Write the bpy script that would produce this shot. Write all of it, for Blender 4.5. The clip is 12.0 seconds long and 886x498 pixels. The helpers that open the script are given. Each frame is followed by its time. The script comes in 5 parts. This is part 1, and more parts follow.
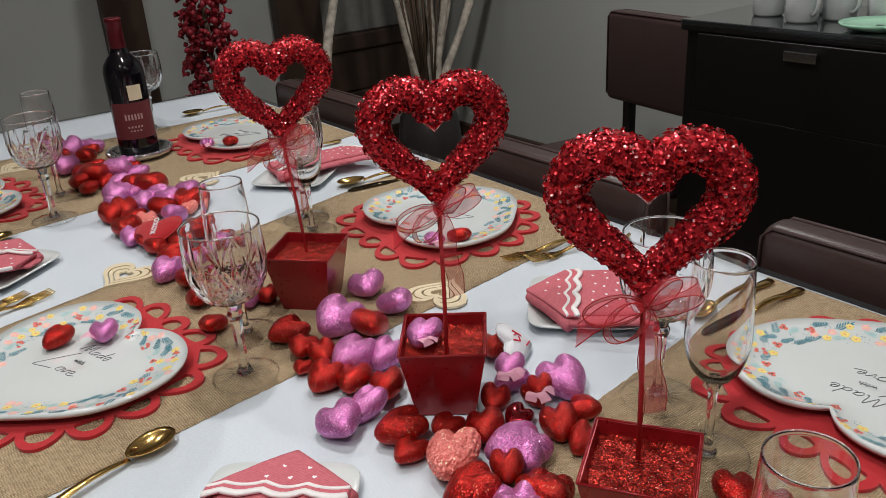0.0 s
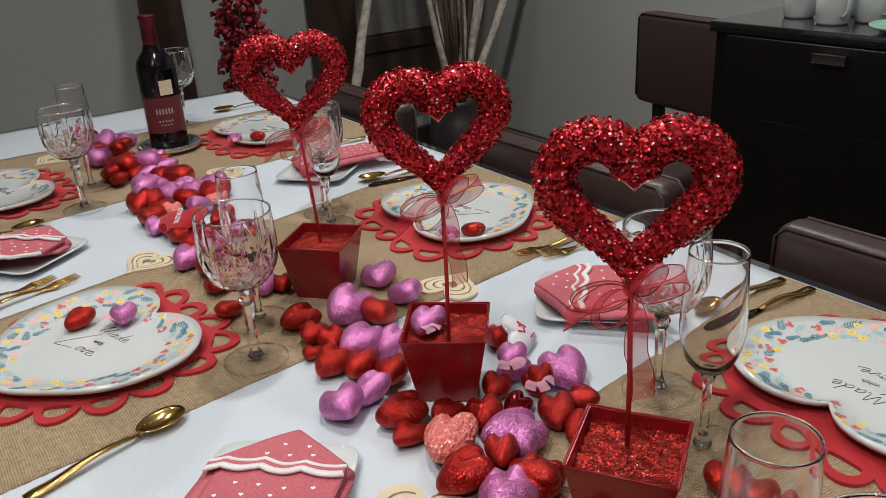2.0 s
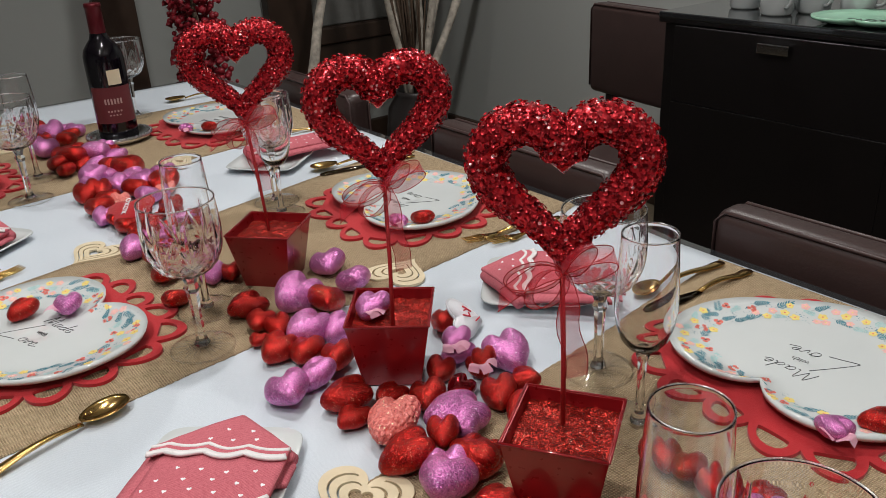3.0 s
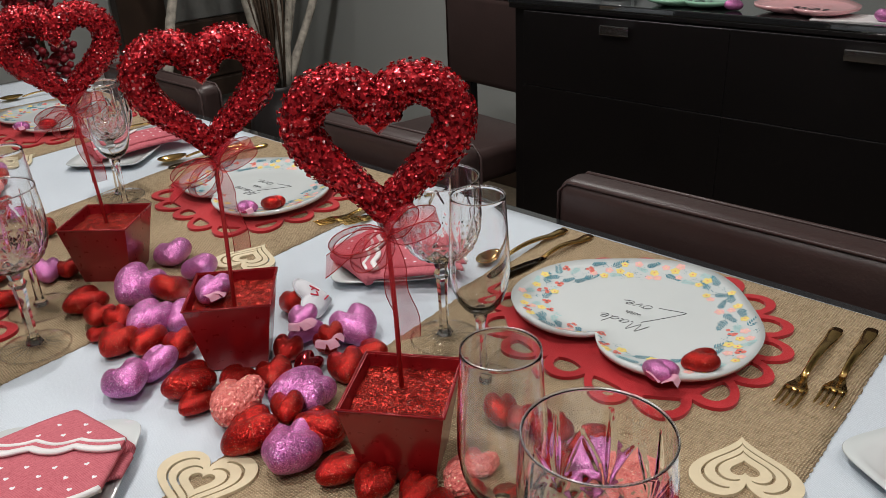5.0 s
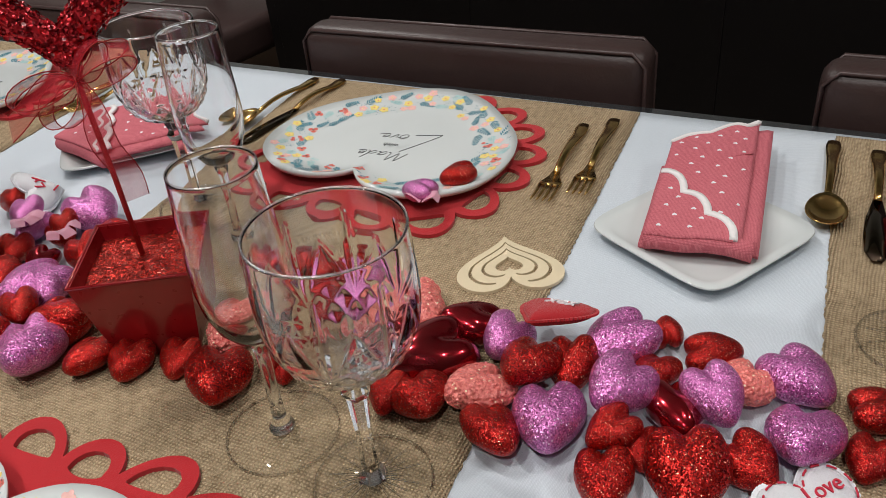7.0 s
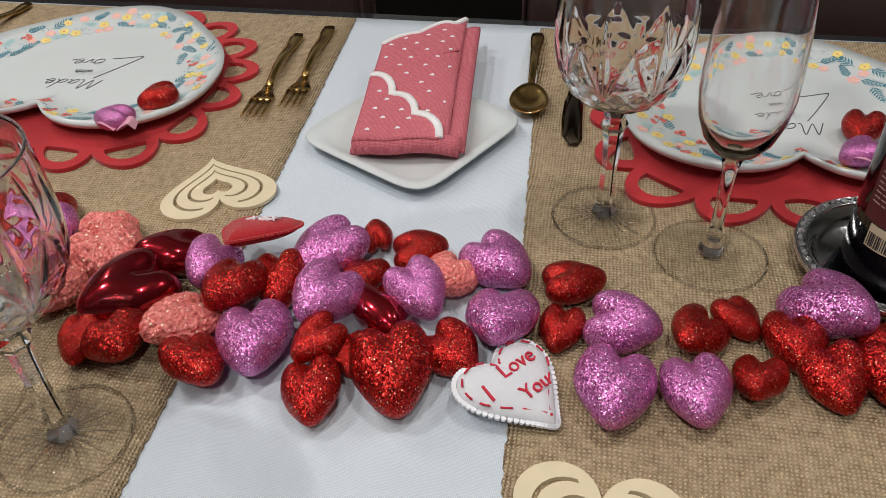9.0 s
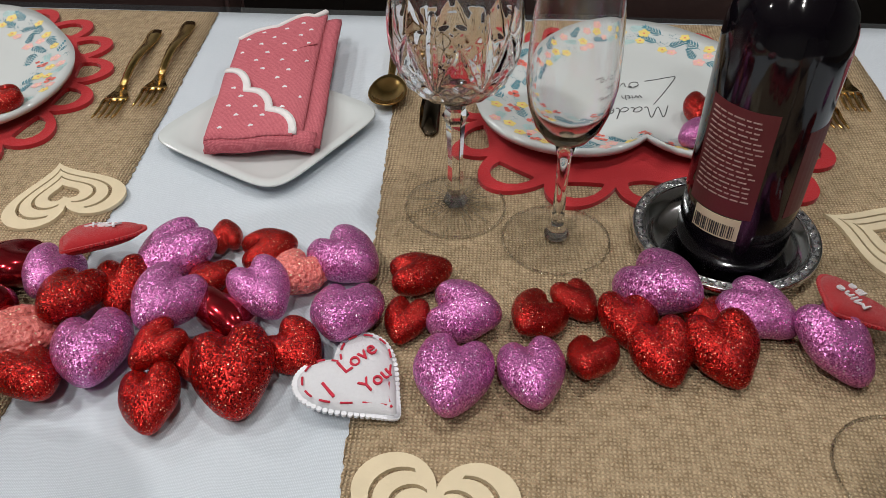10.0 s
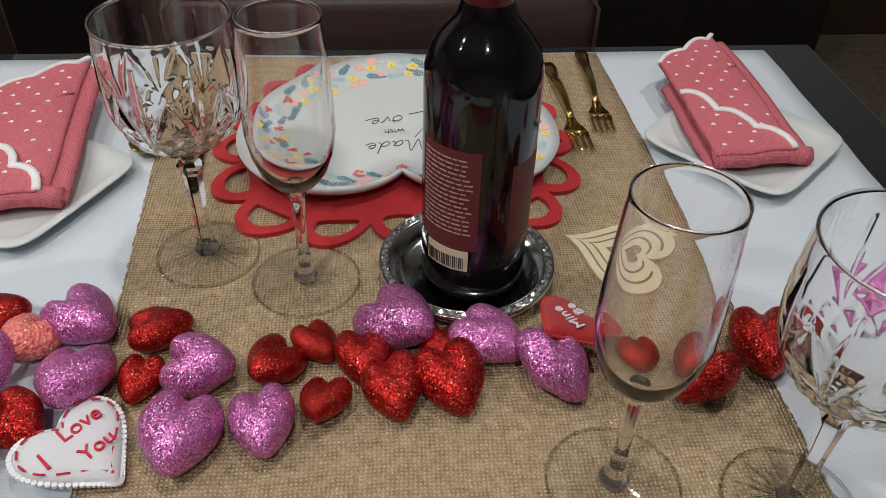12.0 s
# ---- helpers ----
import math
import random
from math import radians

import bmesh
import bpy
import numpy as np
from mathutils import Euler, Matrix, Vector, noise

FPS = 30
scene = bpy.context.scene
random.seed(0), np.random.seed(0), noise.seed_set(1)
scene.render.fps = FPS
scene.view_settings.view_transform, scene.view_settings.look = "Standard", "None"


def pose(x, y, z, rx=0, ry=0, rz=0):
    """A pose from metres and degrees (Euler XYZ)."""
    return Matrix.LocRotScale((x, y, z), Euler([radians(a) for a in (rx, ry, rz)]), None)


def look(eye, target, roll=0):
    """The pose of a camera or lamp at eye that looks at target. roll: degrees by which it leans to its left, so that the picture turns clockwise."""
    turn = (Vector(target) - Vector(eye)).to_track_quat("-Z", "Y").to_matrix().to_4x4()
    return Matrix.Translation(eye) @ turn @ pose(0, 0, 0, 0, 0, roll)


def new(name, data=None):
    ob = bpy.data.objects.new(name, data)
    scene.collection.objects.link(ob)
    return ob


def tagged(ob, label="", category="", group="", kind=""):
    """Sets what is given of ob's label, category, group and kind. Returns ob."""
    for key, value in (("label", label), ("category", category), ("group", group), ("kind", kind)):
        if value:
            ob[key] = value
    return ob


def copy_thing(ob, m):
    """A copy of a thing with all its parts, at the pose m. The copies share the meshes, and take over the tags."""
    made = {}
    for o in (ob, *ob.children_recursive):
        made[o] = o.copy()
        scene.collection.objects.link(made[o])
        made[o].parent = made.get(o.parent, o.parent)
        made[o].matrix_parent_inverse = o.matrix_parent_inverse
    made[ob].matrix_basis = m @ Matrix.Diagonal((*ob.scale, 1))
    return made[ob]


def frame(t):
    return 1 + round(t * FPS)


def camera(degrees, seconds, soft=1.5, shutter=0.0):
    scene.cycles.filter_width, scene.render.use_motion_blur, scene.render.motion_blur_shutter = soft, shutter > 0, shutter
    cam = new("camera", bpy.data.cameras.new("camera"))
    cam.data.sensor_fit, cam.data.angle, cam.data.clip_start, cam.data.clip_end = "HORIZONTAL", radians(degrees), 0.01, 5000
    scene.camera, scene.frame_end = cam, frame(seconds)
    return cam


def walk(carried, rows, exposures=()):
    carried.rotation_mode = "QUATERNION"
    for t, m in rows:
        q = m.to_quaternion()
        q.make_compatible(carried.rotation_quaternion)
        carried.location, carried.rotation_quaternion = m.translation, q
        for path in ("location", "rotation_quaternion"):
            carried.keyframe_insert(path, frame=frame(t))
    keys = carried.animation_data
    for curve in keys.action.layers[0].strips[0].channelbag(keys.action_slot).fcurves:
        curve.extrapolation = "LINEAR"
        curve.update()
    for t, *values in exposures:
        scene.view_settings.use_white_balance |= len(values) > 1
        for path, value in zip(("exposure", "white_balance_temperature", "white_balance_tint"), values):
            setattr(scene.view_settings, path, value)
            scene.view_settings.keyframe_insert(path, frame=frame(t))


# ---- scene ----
cam = camera(57.6, 12.0, soft=0.7)
PATH = [
    (0, (0.077, 0.316, 1.269), (-1.396, 1.4, 0.461), -3.5),
    (0.5, (0.087, 0.322, 1.269), (-1.396, 1.39, 0.457), -3.4),
    (1, (0.095, 0.317, 1.272), (-1.405, 1.368, 0.469), -3.4),
    (1.5, (0.099, 0.319, 1.268), (-1.422, 1.343, 0.471), -3.5),
    (2, (0.114, 0.33, 1.26), (-1.414, 1.345, 0.465), -3.5),
    (2.5, (0.128, 0.333, 1.26), (-1.379, 1.372, 0.453), -3.2),
    (4.5, (0.163, 0.367, 1.237), (-1.168, 1.609, 0.409), -2.6),
    (5, (0.178, 0.365, 1.232), (-1.098, 1.658, 0.396), -2.6),
    (5.5, (0.19, 0.364, 1.215), (-1.005, 1.701, 0.33), -3.7),
    (6, (0.195, 0.372, 1.201), (-0.901, 1.752, 0.255), -4.4),
    (6.5, (0.201, 0.387, 1.181), (-0.789, 1.799, 0.169), -6.0),
    (7, (0.209, 0.4, 1.165), (-0.615, 1.851, 0.061), -5.9),
    (7.5, (0.217, 0.407, 1.153), (-0.447, 1.883, -0.022), -5.4),
    (9.5, (0.29, 0.437, 1.139), (0.061, 1.943, -0.157), -1.5),
    (10, (0.318, 0.439, 1.145), (0.186, 1.945, -0.164), -0.7),
    (10.5, (0.349, 0.441, 1.153), (0.326, 1.948, -0.161), 0.6),
    (11, (0.374, 0.442, 1.155), (0.426, 1.937, -0.172), 1.9),
    (11.5, (0.397, 0.445, 1.157), (0.503, 1.934, -0.174), 2.0),
    (12, (0.416, 0.444, 1.165), (0.572, 1.975, -0.112), 1.9),
]
walk(cam, [(t, look(eye, target, roll)) for t, eye, target, roll in PATH])


# ---- light ----
world = bpy.data.worlds.new("room_world")
world.use_nodes = True
world.node_tree.nodes["Background"].inputs[0].default_value = (0.55, 0.56, 0.6, 1)
world.node_tree.nodes["Background"].inputs[1].default_value = 0.05
scene.world = world
scene.view_settings.exposure = 0.0
TOP = 0.76          # upper side of the tablecloth
CLOTH = 0.7618      # upper side of the burlap
LAMP_POWER = 7.6
# x, y and share of the power
LAMPS = [(-1.75, 0.35, 0.6), (-1.7, 2.05, 1.9), (-0.25, -0.05, 1.2), (-0.9, 0.85, 1.0), (0.45, -0.5, 1.15), (0.5, 0.9, 0.62), (1.5, 1.5, 0.9)]


# ---- materials ----
def nodes_of(name):
    m = bpy.data.materials.new(name)
    m.use_nodes = True
    nt = m.node_tree
    return m, nt, nt.nodes["Principled BSDF"]


def add_node(nt, kind, **values):
    n = nt.nodes.new(kind)
    for k, v in values.items():
        n.inputs[k].default_value = v
    return n


def plain(name, color, rough=0.5, metal=0.0, vary=0.12, scale=30.0, bump=0.0, bump_scale=400.0, coat=0.0, sheen=0.0):
    """A surface with two scales of variation in its colour and gloss, and fine relief."""
    m, nt, b = nodes_of(name)
    co = nt.nodes.new("ShaderNodeTexCoord")
    big = add_node(nt, "ShaderNodeTexNoise", Scale=scale, Detail=4.0)
    small = add_node(nt, "ShaderNodeTexNoise", Scale=bump_scale, Detail=3.0)
    nt.links.new(co.outputs["Object"], big.inputs["Vector"])
    nt.links.new(co.outputs["Object"], small.inputs["Vector"])
    mix = nt.nodes.new("ShaderNodeMix")
    mix.data_type = "RGBA"
    mix.inputs["A"].default_value = (*[c * (1 - vary) for c in color], 1)
    mix.inputs["B"].default_value = (*[min(1, c * (1 + vary)) for c in color], 1)
    nt.links.new(big.outputs["Fac"], mix.inputs["Factor"])
    nt.links.new(mix.outputs["Result"], b.inputs["Base Color"])
    ramp = add_node(nt, "ShaderNodeMapRange")
    ramp.inputs["To Min"].default_value, ramp.inputs["To Max"].default_value = max(0.02, rough - 0.08), min(1, rough + 0.08)
    nt.links.new(small.outputs["Fac"], ramp.inputs["Value"])
    nt.links.new(ramp.outputs["Result"], b.inputs["Roughness"])
    b.inputs["Metallic"].default_value = metal
    b.inputs["Coat Weight"].default_value = coat
    b.inputs["Sheen Weight"].default_value = sheen
    if bump:
        bp = add_node(nt, "ShaderNodeBump", Strength=bump, Distance=0.001)
        nt.links.new(small.outputs["Fac"], bp.inputs["Height"])
        nt.links.new(bp.outputs["Normal"], b.inputs["Normal"])
    return m


def woven(name, dark, light, pitch, relief, rough=0.95, blotch=0.25, vary=0.5, wander=1.2):
    """Woven cloth: warp and weft threads at the given pitch, with uneven yarns and slubs."""
    m, nt, b = nodes_of(name)
    co = nt.nodes.new("ShaderNodeTexCoord")
    warp = add_node(nt, "ShaderNodeTexNoise", Scale=9.0, Detail=3.0)
    nt.links.new(co.outputs["Object"], warp.inputs["Vector"])
    shift = nt.nodes.new("ShaderNodeMixRGB")
    shift.blend_type = "ADD"
    shift.inputs[0].default_value = 0.012
    nt.links.new(co.outputs["Object"], shift.inputs[1])
    nt.links.new(warp.outputs["Color"], shift.inputs[2])
    waves = []
    for axis in ("X", "Y"):
        w = add_node(nt, "ShaderNodeTexWave", Scale=0.314 / pitch, Distortion=wander, Detail=2.0)
        w.inputs["Detail Scale"].default_value = 3.0
        w.bands_direction = axis
        nt.links.new(shift.outputs[0], w.inputs["Vector"])
        waves.append(w)
    mul = nt.nodes.new("ShaderNodeMath")
    mul.operation = "MULTIPLY"
    nt.links.new(waves[0].outputs["Fac"], mul.inputs[0])
    nt.links.new(waves[1].outputs["Fac"], mul.inputs[1])
    slub = add_node(nt, "ShaderNodeTexNoise", Scale=0.4 / pitch, Detail=3.0)
    patch = add_node(nt, "ShaderNodeTexNoise", Scale=7.0, Detail=4.0)
    for n in (slub, patch):
        nt.links.new(co.outputs["Object"], n.inputs["Vector"])
    add1 = nt.nodes.new("ShaderNodeMath")
    add1.operation = "MULTIPLY_ADD"
    add1.inputs[1].default_value = vary
    nt.links.new(slub.outputs["Fac"], add1.inputs[0])
    nt.links.new(mul.outputs[0], add1.inputs[2])
    add2 = nt.nodes.new("ShaderNodeMath")
    add2.operation = "MULTIPLY_ADD"
    add2.inputs[1].default_value = blotch
    nt.links.new(patch.outputs["Fac"], add2.inputs[0])
    nt.links.new(add1.outputs[0], add2.inputs[2])
    ramp = nt.nodes.new("ShaderNodeValToRGB")
    ramp.color_ramp.elements[0].color = (*dark, 1)
    ramp.color_ramp.elements[1].color = (*light, 1)
    ramp.color_ramp.elements[0].position = 0.25
    ramp.color_ramp.elements[1].position = 0.95
    nt.links.new(add2.outputs[0], ramp.inputs[0])
    nt.links.new(ramp.outputs[0], b.inputs["Base Color"])
    bp = add_node(nt, "ShaderNodeBump", Strength=relief, Distance=pitch * 0.5)
    nt.links.new(add1.outputs[0], bp.inputs["Height"])
    nt.links.new(bp.outputs["Normal"], b.inputs["Normal"])
    b.inputs["Roughness"].default_value = rough
    b.inputs["Specular IOR Level"].default_value = 0.2
    return m


def glitter(name, dark, light, cell=0.0125, spread=0.6, metal=0.75, rough=0.28, spark=(1, 0.9, 0.85), sparks=0.05, big=2.6):
    """Glitter: small flakes, each with a colour and a tilt of its own, and a scatter of larger, brighter spots painted
    as glints.
    """
    m, nt, b = nodes_of(name)
    co = nt.nodes.new("ShaderNodeTexCoord")
    v = add_node(nt, "ShaderNodeTexVoronoi", Scale=1 / cell)
    w = add_node(nt, "ShaderNodeTexVoronoi", Scale=1 / (cell * big))
    for n in (v, w):
        nt.links.new(co.outputs["Object"], n.inputs["Vector"])
    sep, sep2 = nt.nodes.new("ShaderNodeSeparateColor"), nt.nodes.new("ShaderNodeSeparateColor")
    nt.links.new(v.outputs["Color"], sep.inputs[0])
    nt.links.new(w.outputs["Color"], sep2.inputs[0])
    ramp = nt.nodes.new("ShaderNodeValToRGB")
    e = ramp.color_ramp.elements
    e[0].color, e[1].color = (*dark, 1), (*light, 1)
    e[0].position, e[1].position = 0.05, 0.9
    nt.links.new(sep.outputs[0], ramp.inputs[0])
    # a painted glint shows where its cell was drawn and near the cell's middle
    chosen = nt.nodes.new("ShaderNodeMath")
    chosen.operation, chosen.inputs[1].default_value = "GREATER_THAN", 1 - sparks * 2.2
    nt.links.new(sep2.outputs[1], chosen.inputs[0])
    near = nt.nodes.new("ShaderNodeMath")
    near.operation, near.inputs[1].default_value = "LESS_THAN", 0.36
    nt.links.new(w.outputs["Distance"], near.inputs[0])
    glint = nt.nodes.new("ShaderNodeMath")
    glint.operation = "MULTIPLY"
    nt.links.new(chosen.outputs[0], glint.inputs[0])
    nt.links.new(near.outputs[0], glint.inputs[1])
    tone = nt.nodes.new("ShaderNodeMix")
    tone.data_type = "RGBA"
    tone.inputs["B"].default_value = (*spark, 1)
    nt.links.new(glint.outputs[0], tone.inputs["Factor"])
    nt.links.new(ramp.outputs[0], tone.inputs["A"])
    nt.links.new(tone.outputs["Result"], b.inputs["Base Color"])
    sub = nt.nodes.new("ShaderNodeVectorMath")
    sub.operation = "SUBTRACT"
    sub.inputs[1].default_value = (0.5, 0.5, 0.5)
    nt.links.new(v.outputs["Color"], sub.inputs[0])
    mad = nt.nodes.new("ShaderNodeVectorMath")
    mad.operation = "MULTIPLY_ADD"
    mad.inputs[1].default_value = (spread, spread, spread)
    geo = nt.nodes.new("ShaderNodeNewGeometry")
    nt.links.new(sub.outputs[0], mad.inputs[0])
    nt.links.new(geo.outputs["Normal"], mad.inputs[2])
    nrm = nt.nodes.new("ShaderNodeVectorMath")
    nrm.operation = "NORMALIZE"
    nt.links.new(mad.outputs[0], nrm.inputs[0])
    nt.links.new(nrm.outputs[0], b.inputs["Normal"])
    b.inputs["Metallic"].default_value = metal
    b.inputs["Roughness"].default_value = rough
    return m


def thin_glass(name, tint=(0.985, 0.99, 0.99), low=0.06, high=0.70, rough=0.02):
    """Thin blown glass: clear, with its gloss by Fresnel."""
    m = bpy.data.materials.new(name)
    m.use_nodes = True
    nt = m.node_tree
    nt.nodes.clear()
    out = nt.nodes.new("ShaderNodeOutputMaterial")
    mix = nt.nodes.new("ShaderNodeMixShader")
    tr = nt.nodes.new("ShaderNodeBsdfTransparent")
    tr.inputs[0].default_value = (*tint, 1)
    gl = nt.nodes.new("ShaderNodeBsdfGlossy")
    gl.inputs["Roughness"].default_value = rough
    lw = add_node(nt, "ShaderNodeLayerWeight", Blend=0.5)
    pw = nt.nodes.new("ShaderNodeMath")
    pw.operation, pw.inputs[1].default_value = "POWER", 4.5
    nt.links.new(lw.outputs["Facing"], pw.inputs[0])
    fr = add_node(nt, "ShaderNodeMapRange")
    fr.inputs["To Min"].default_value, fr.inputs["To Max"].default_value = low, high
    nt.links.new(pw.outputs[0], fr.inputs["Value"])
    nt.links.new(fr.outputs["Result"], mix.inputs[0])
    nt.links.new(tr.outputs[0], mix.inputs[1])
    nt.links.new(gl.outputs[0], mix.inputs[2])
    nt.links.new(mix.outputs[0], out.inputs[0])
    return m


def thick_glass(name, color=(1, 1, 1), ior=1.5):
    """Solid glass with real refraction."""
    m = bpy.data.materials.new(name)
    m.use_nodes = True
    nt = m.node_tree
    nt.nodes.clear()
    out = nt.nodes.new("ShaderNodeOutputMaterial")
    gl = nt.nodes.new("ShaderNodeBsdfGlass")
    gl.inputs["Color"].default_value = (*color, 1)
    gl.inputs["Roughness"].default_value = 0.0
    gl.inputs["IOR"].default_value = ior
    nt.links.new(gl.outputs[0], out.inputs[0])
    return m


def sheer(name, color, cover):
    """Sheer ribbon: fine threads over clear gaps."""
    m = bpy.data.materials.new(name)
    m.use_nodes = True
    nt = m.node_tree
    b = nt.nodes["Principled BSDF"]
    b.inputs["Base Color"].default_value = (*color, 1)
    b.inputs["Roughness"].default_value = 0.45
    b.inputs["Sheen Weight"].default_value = 0.3
    co = nt.nodes.new("ShaderNodeTexCoord")
    n = add_node(nt, "ShaderNodeTexNoise", Scale=60.0, Detail=2.0)
    nt.links.new(co.outputs["Object"], n.inputs["Vector"])
    r = add_node(nt, "ShaderNodeMapRange")
    r.inputs["To Min"].default_value, r.inputs["To Max"].default_value = cover - 0.15, cover + 0.15
    nt.links.new(n.outputs["Fac"], r.inputs["Value"])
    nt.links.new(r.outputs["Result"], b.inputs["Alpha"])
    return m


def lit(name, color, strength):
    m, nt, b = nodes_of(name)
    b.inputs["Emission Color"].default_value = (*color, 1)
    b.inputs["Emission Strength"].default_value = strength
    return m


BURLAP = woven("burlap", (0.17, 0.115, 0.06), (0.60, 0.465, 0.30), 0.0027, 1.0, blotch=0.2, vary=0.75, wander=2.4)
LINEN = woven("white_linen", (0.48, 0.535, 0.59), (0.635, 0.695, 0.75), 0.0009, 0.25, blotch=0.5, vary=0.25)
NAPKIN = woven("pink_cotton", (0.40, 0.075, 0.10), (0.66, 0.20, 0.235), 0.0011, 0.5, blotch=0.3, vary=0.6)
LACE = plain("white_trim", (0.82, 0.80, 0.80), 0.9, bump=0.8, bump_scale=900)
RED_GLITTER = glitter("red_glitter", (0.07, 0.002, 0.003), (0.66, 0.022, 0.016), cell=0.014, spread=0.85, metal=0.8, rough=0.3, spark=(1, 0.45, 0.28), sparks=0.06, big=1.8)
PINK_GLITTER = glitter("pink_glitter", (0.26, 0.035, 0.18), (0.86, 0.30, 0.68), cell=0.014, spread=0.85, metal=0.65, rough=0.3, spark=(1, 0.85, 1), sparks=0.07, big=1.8)
CORAL_SUGAR = glitter("coral_sugar", (0.62, 0.11, 0.10), (0.88, 0.29, 0.25), cell=0.03, spread=0.8, metal=0.05, rough=0.3, spark=(1, 0.85, 0.6), sparks=0.06, big=1.6)
RED_METAL = plain("red_metallic_lacquer", (0.28, 0.004, 0.012), 0.16, 0.85, 0.1, coat=1.0)
SOIL_GLITTER = glitter("red_glitter_fill", (0.05, 0.002, 0.002), (0.50, 0.03, 0.02), cell=0.0009, spread=0.9, metal=0.85, rough=0.3, spark=(1, 0.5, 0.4), sparks=0.035, big=1.6)
SEQUIN = glitter("red_sequin", (0.17, 0.004, 0.008), (0.80, 0.035, 0.05), cell=0.003, spread=0.4, metal=0.6, rough=0.25, spark=(1, 0.5, 0.5), sparks=0.05, big=1.3)
POT_RED = plain("red_painted_tin", (0.26, 0.006, 0.010), 0.30, 0.25, 0.10, 20, bump=0.05, bump_scale=120, coat=0.5)
STEM_RED = plain("red_wrapped_wire", (0.35, 0.01, 0.012), 0.5, vary=0.2, bump=0.4, bump_scale=600)
RIBBON = sheer("red_organza", (0.66, 0.015, 0.035), 0.46)
PINK_TULLE = sheer("pink_organza", (0.85, 0.42, 0.55), 0.75)
FELT_RED = plain("red_felt", (0.44, 0.010, 0.016), 0.95, vary=0.1, bump=0.5, bump_scale=900, sheen=0.2)
FELT_WHITE = plain("white_felt", (0.80, 0.82, 0.86), 0.95, vary=0.05, bump=0.6, bump_scale=900, sheen=0.2)
STITCH = plain("red_thread", (0.55, 0.02, 0.05), 0.8, bump=0.4, bump_scale=1500)
WHITE_PUFF = plain("white_puff_paint", (0.85, 0.85, 0.88), 0.5)
WOOD_CUT = plain("pale_plywood", (0.66, 0.565, 0.385), 0.6, vary=0.08, scale=60, bump=0.2, bump_scale=300)
PORCELAIN = plain("white_porcelain", (0.61, 0.65, 0.65), 0.12, vary=0.02, coat=0.4)
INK = plain("black_ink", (0.03, 0.03, 0.035), 0.4)
CORAL_INK = plain("coral_print", (0.78, 0.20, 0.16), 0.25, vary=0.25, scale=200)
YELLOW_INK = plain("yellow_print", (0.86, 0.68, 0.22), 0.25, vary=0.2, scale=200)
TEAL_INK = plain("teal_print", (0.09, 0.25, 0.31), 0.25, vary=0.45, scale=150)
MINT_INK = plain("pale_mint_print", (0.40, 0.60, 0.60), 0.25, vary=0.3, scale=150)
BLUSH_INK = plain("blush_print", (0.88, 0.50, 0.46), 0.25, vary=0.2, scale=200)
GOLD = plain("polished_gold", (0.72, 0.47, 0.17), 0.17, 1.0, 0.06, 40)
# gold darkened to stand in for the blade's near-black reflection
BLADE = plain("gold_with_dark_reflection", (0.10, 0.075, 0.05), 0.10, 1.0, 0.1)
SILVER = plain("chrome", (0.72, 0.73, 0.75), 0.12, 1.0, 0.1, 60)
GEM = plain("rhinestone", (0.90, 0.94, 1.0), 0.06, 0.9, 0.2, 300)
CLEAR = thin_glass("clear_glass", (0.99, 0.993, 0.992), 0.03, 0.85, 0.0)
BOWL_GLASS = thick_glass("bowl_glass", (1, 1, 1), 1.46)
# extra-reflective glass for rings that stand in for the rims' highlight
RIM_HIGHLIGHT = thin_glass("rim_highlight_glass", (0.99, 0.99, 0.99), 0.30, 0.85, 0.25)
CRYSTAL = thick_glass("cut_crystal", (1, 1, 1), 1.5)
BOTTLE_GLASS = plain("black_bottle_glass", (0.004, 0.003, 0.005), 0.06, vary=0.1, coat=0.0)
FOIL = plain("dark_red_foil", (0.11, 0.008, 0.014), 0.32, 0.5, 0.15, bump=0.1, bump_scale=300)
LABEL_RED = plain("dark_red_label", (0.12, 0.018, 0.022), 0.55, vary=0.1)
LABEL_CREAM = plain("cream_label", (0.68, 0.60, 0.42), 0.55, vary=0.06)
LABEL_PRINT = plain("pale_label_print", (0.42, 0.29, 0.27), 0.55)
LEATHER = plain("dark_brown_leather", (0.045, 0.026, 0.024), 0.42, vary=0.25, scale=14, bump=0.35, bump_scale=260)
PIPING = plain("brown_leather_piping", (0.06, 0.036, 0.034), 0.38, vary=0.2, bump=0.2)
ESPRESSO = plain("espresso_wood", (0.0045, 0.0032, 0.0034), 0.42, vary=0.3, scale=10, bump=0.1, bump_scale=90)
WALNUT = plain("dark_walnut", (0.045, 0.026, 0.017), 0.45, vary=0.45, scale=8, bump=0.2, bump_scale=60)
BLACK_GLASS = plain("smoked_glass", (0.02, 0.022, 0.024), 0.05, vary=0.1, coat=1.0)
WALL_PAINT = plain("grey_wall_paint", (0.40, 0.42, 0.405), 0.85, vary=0.04, scale=3, bump=0.1, bump_scale=150)
CEILING_PAINT = plain("white_ceiling_paint", (0.82, 0.82, 0.81), 0.9, vary=0.03, scale=3)
CARPET = plain("brown_speckled_carpet", (0.11, 0.085, 0.055), 0.95, vary=0.7, scale=45, bump=1.0, bump_scale=350)
BIRCH = plain("birch_bark", (0.44, 0.40, 0.34), 0.8, vary=0.95, scale=34, bump=0.6, bump_scale=120)
TWIG = plain("dark_twig", (0.12, 0.08, 0.055), 0.85, vary=0.4, scale=30)
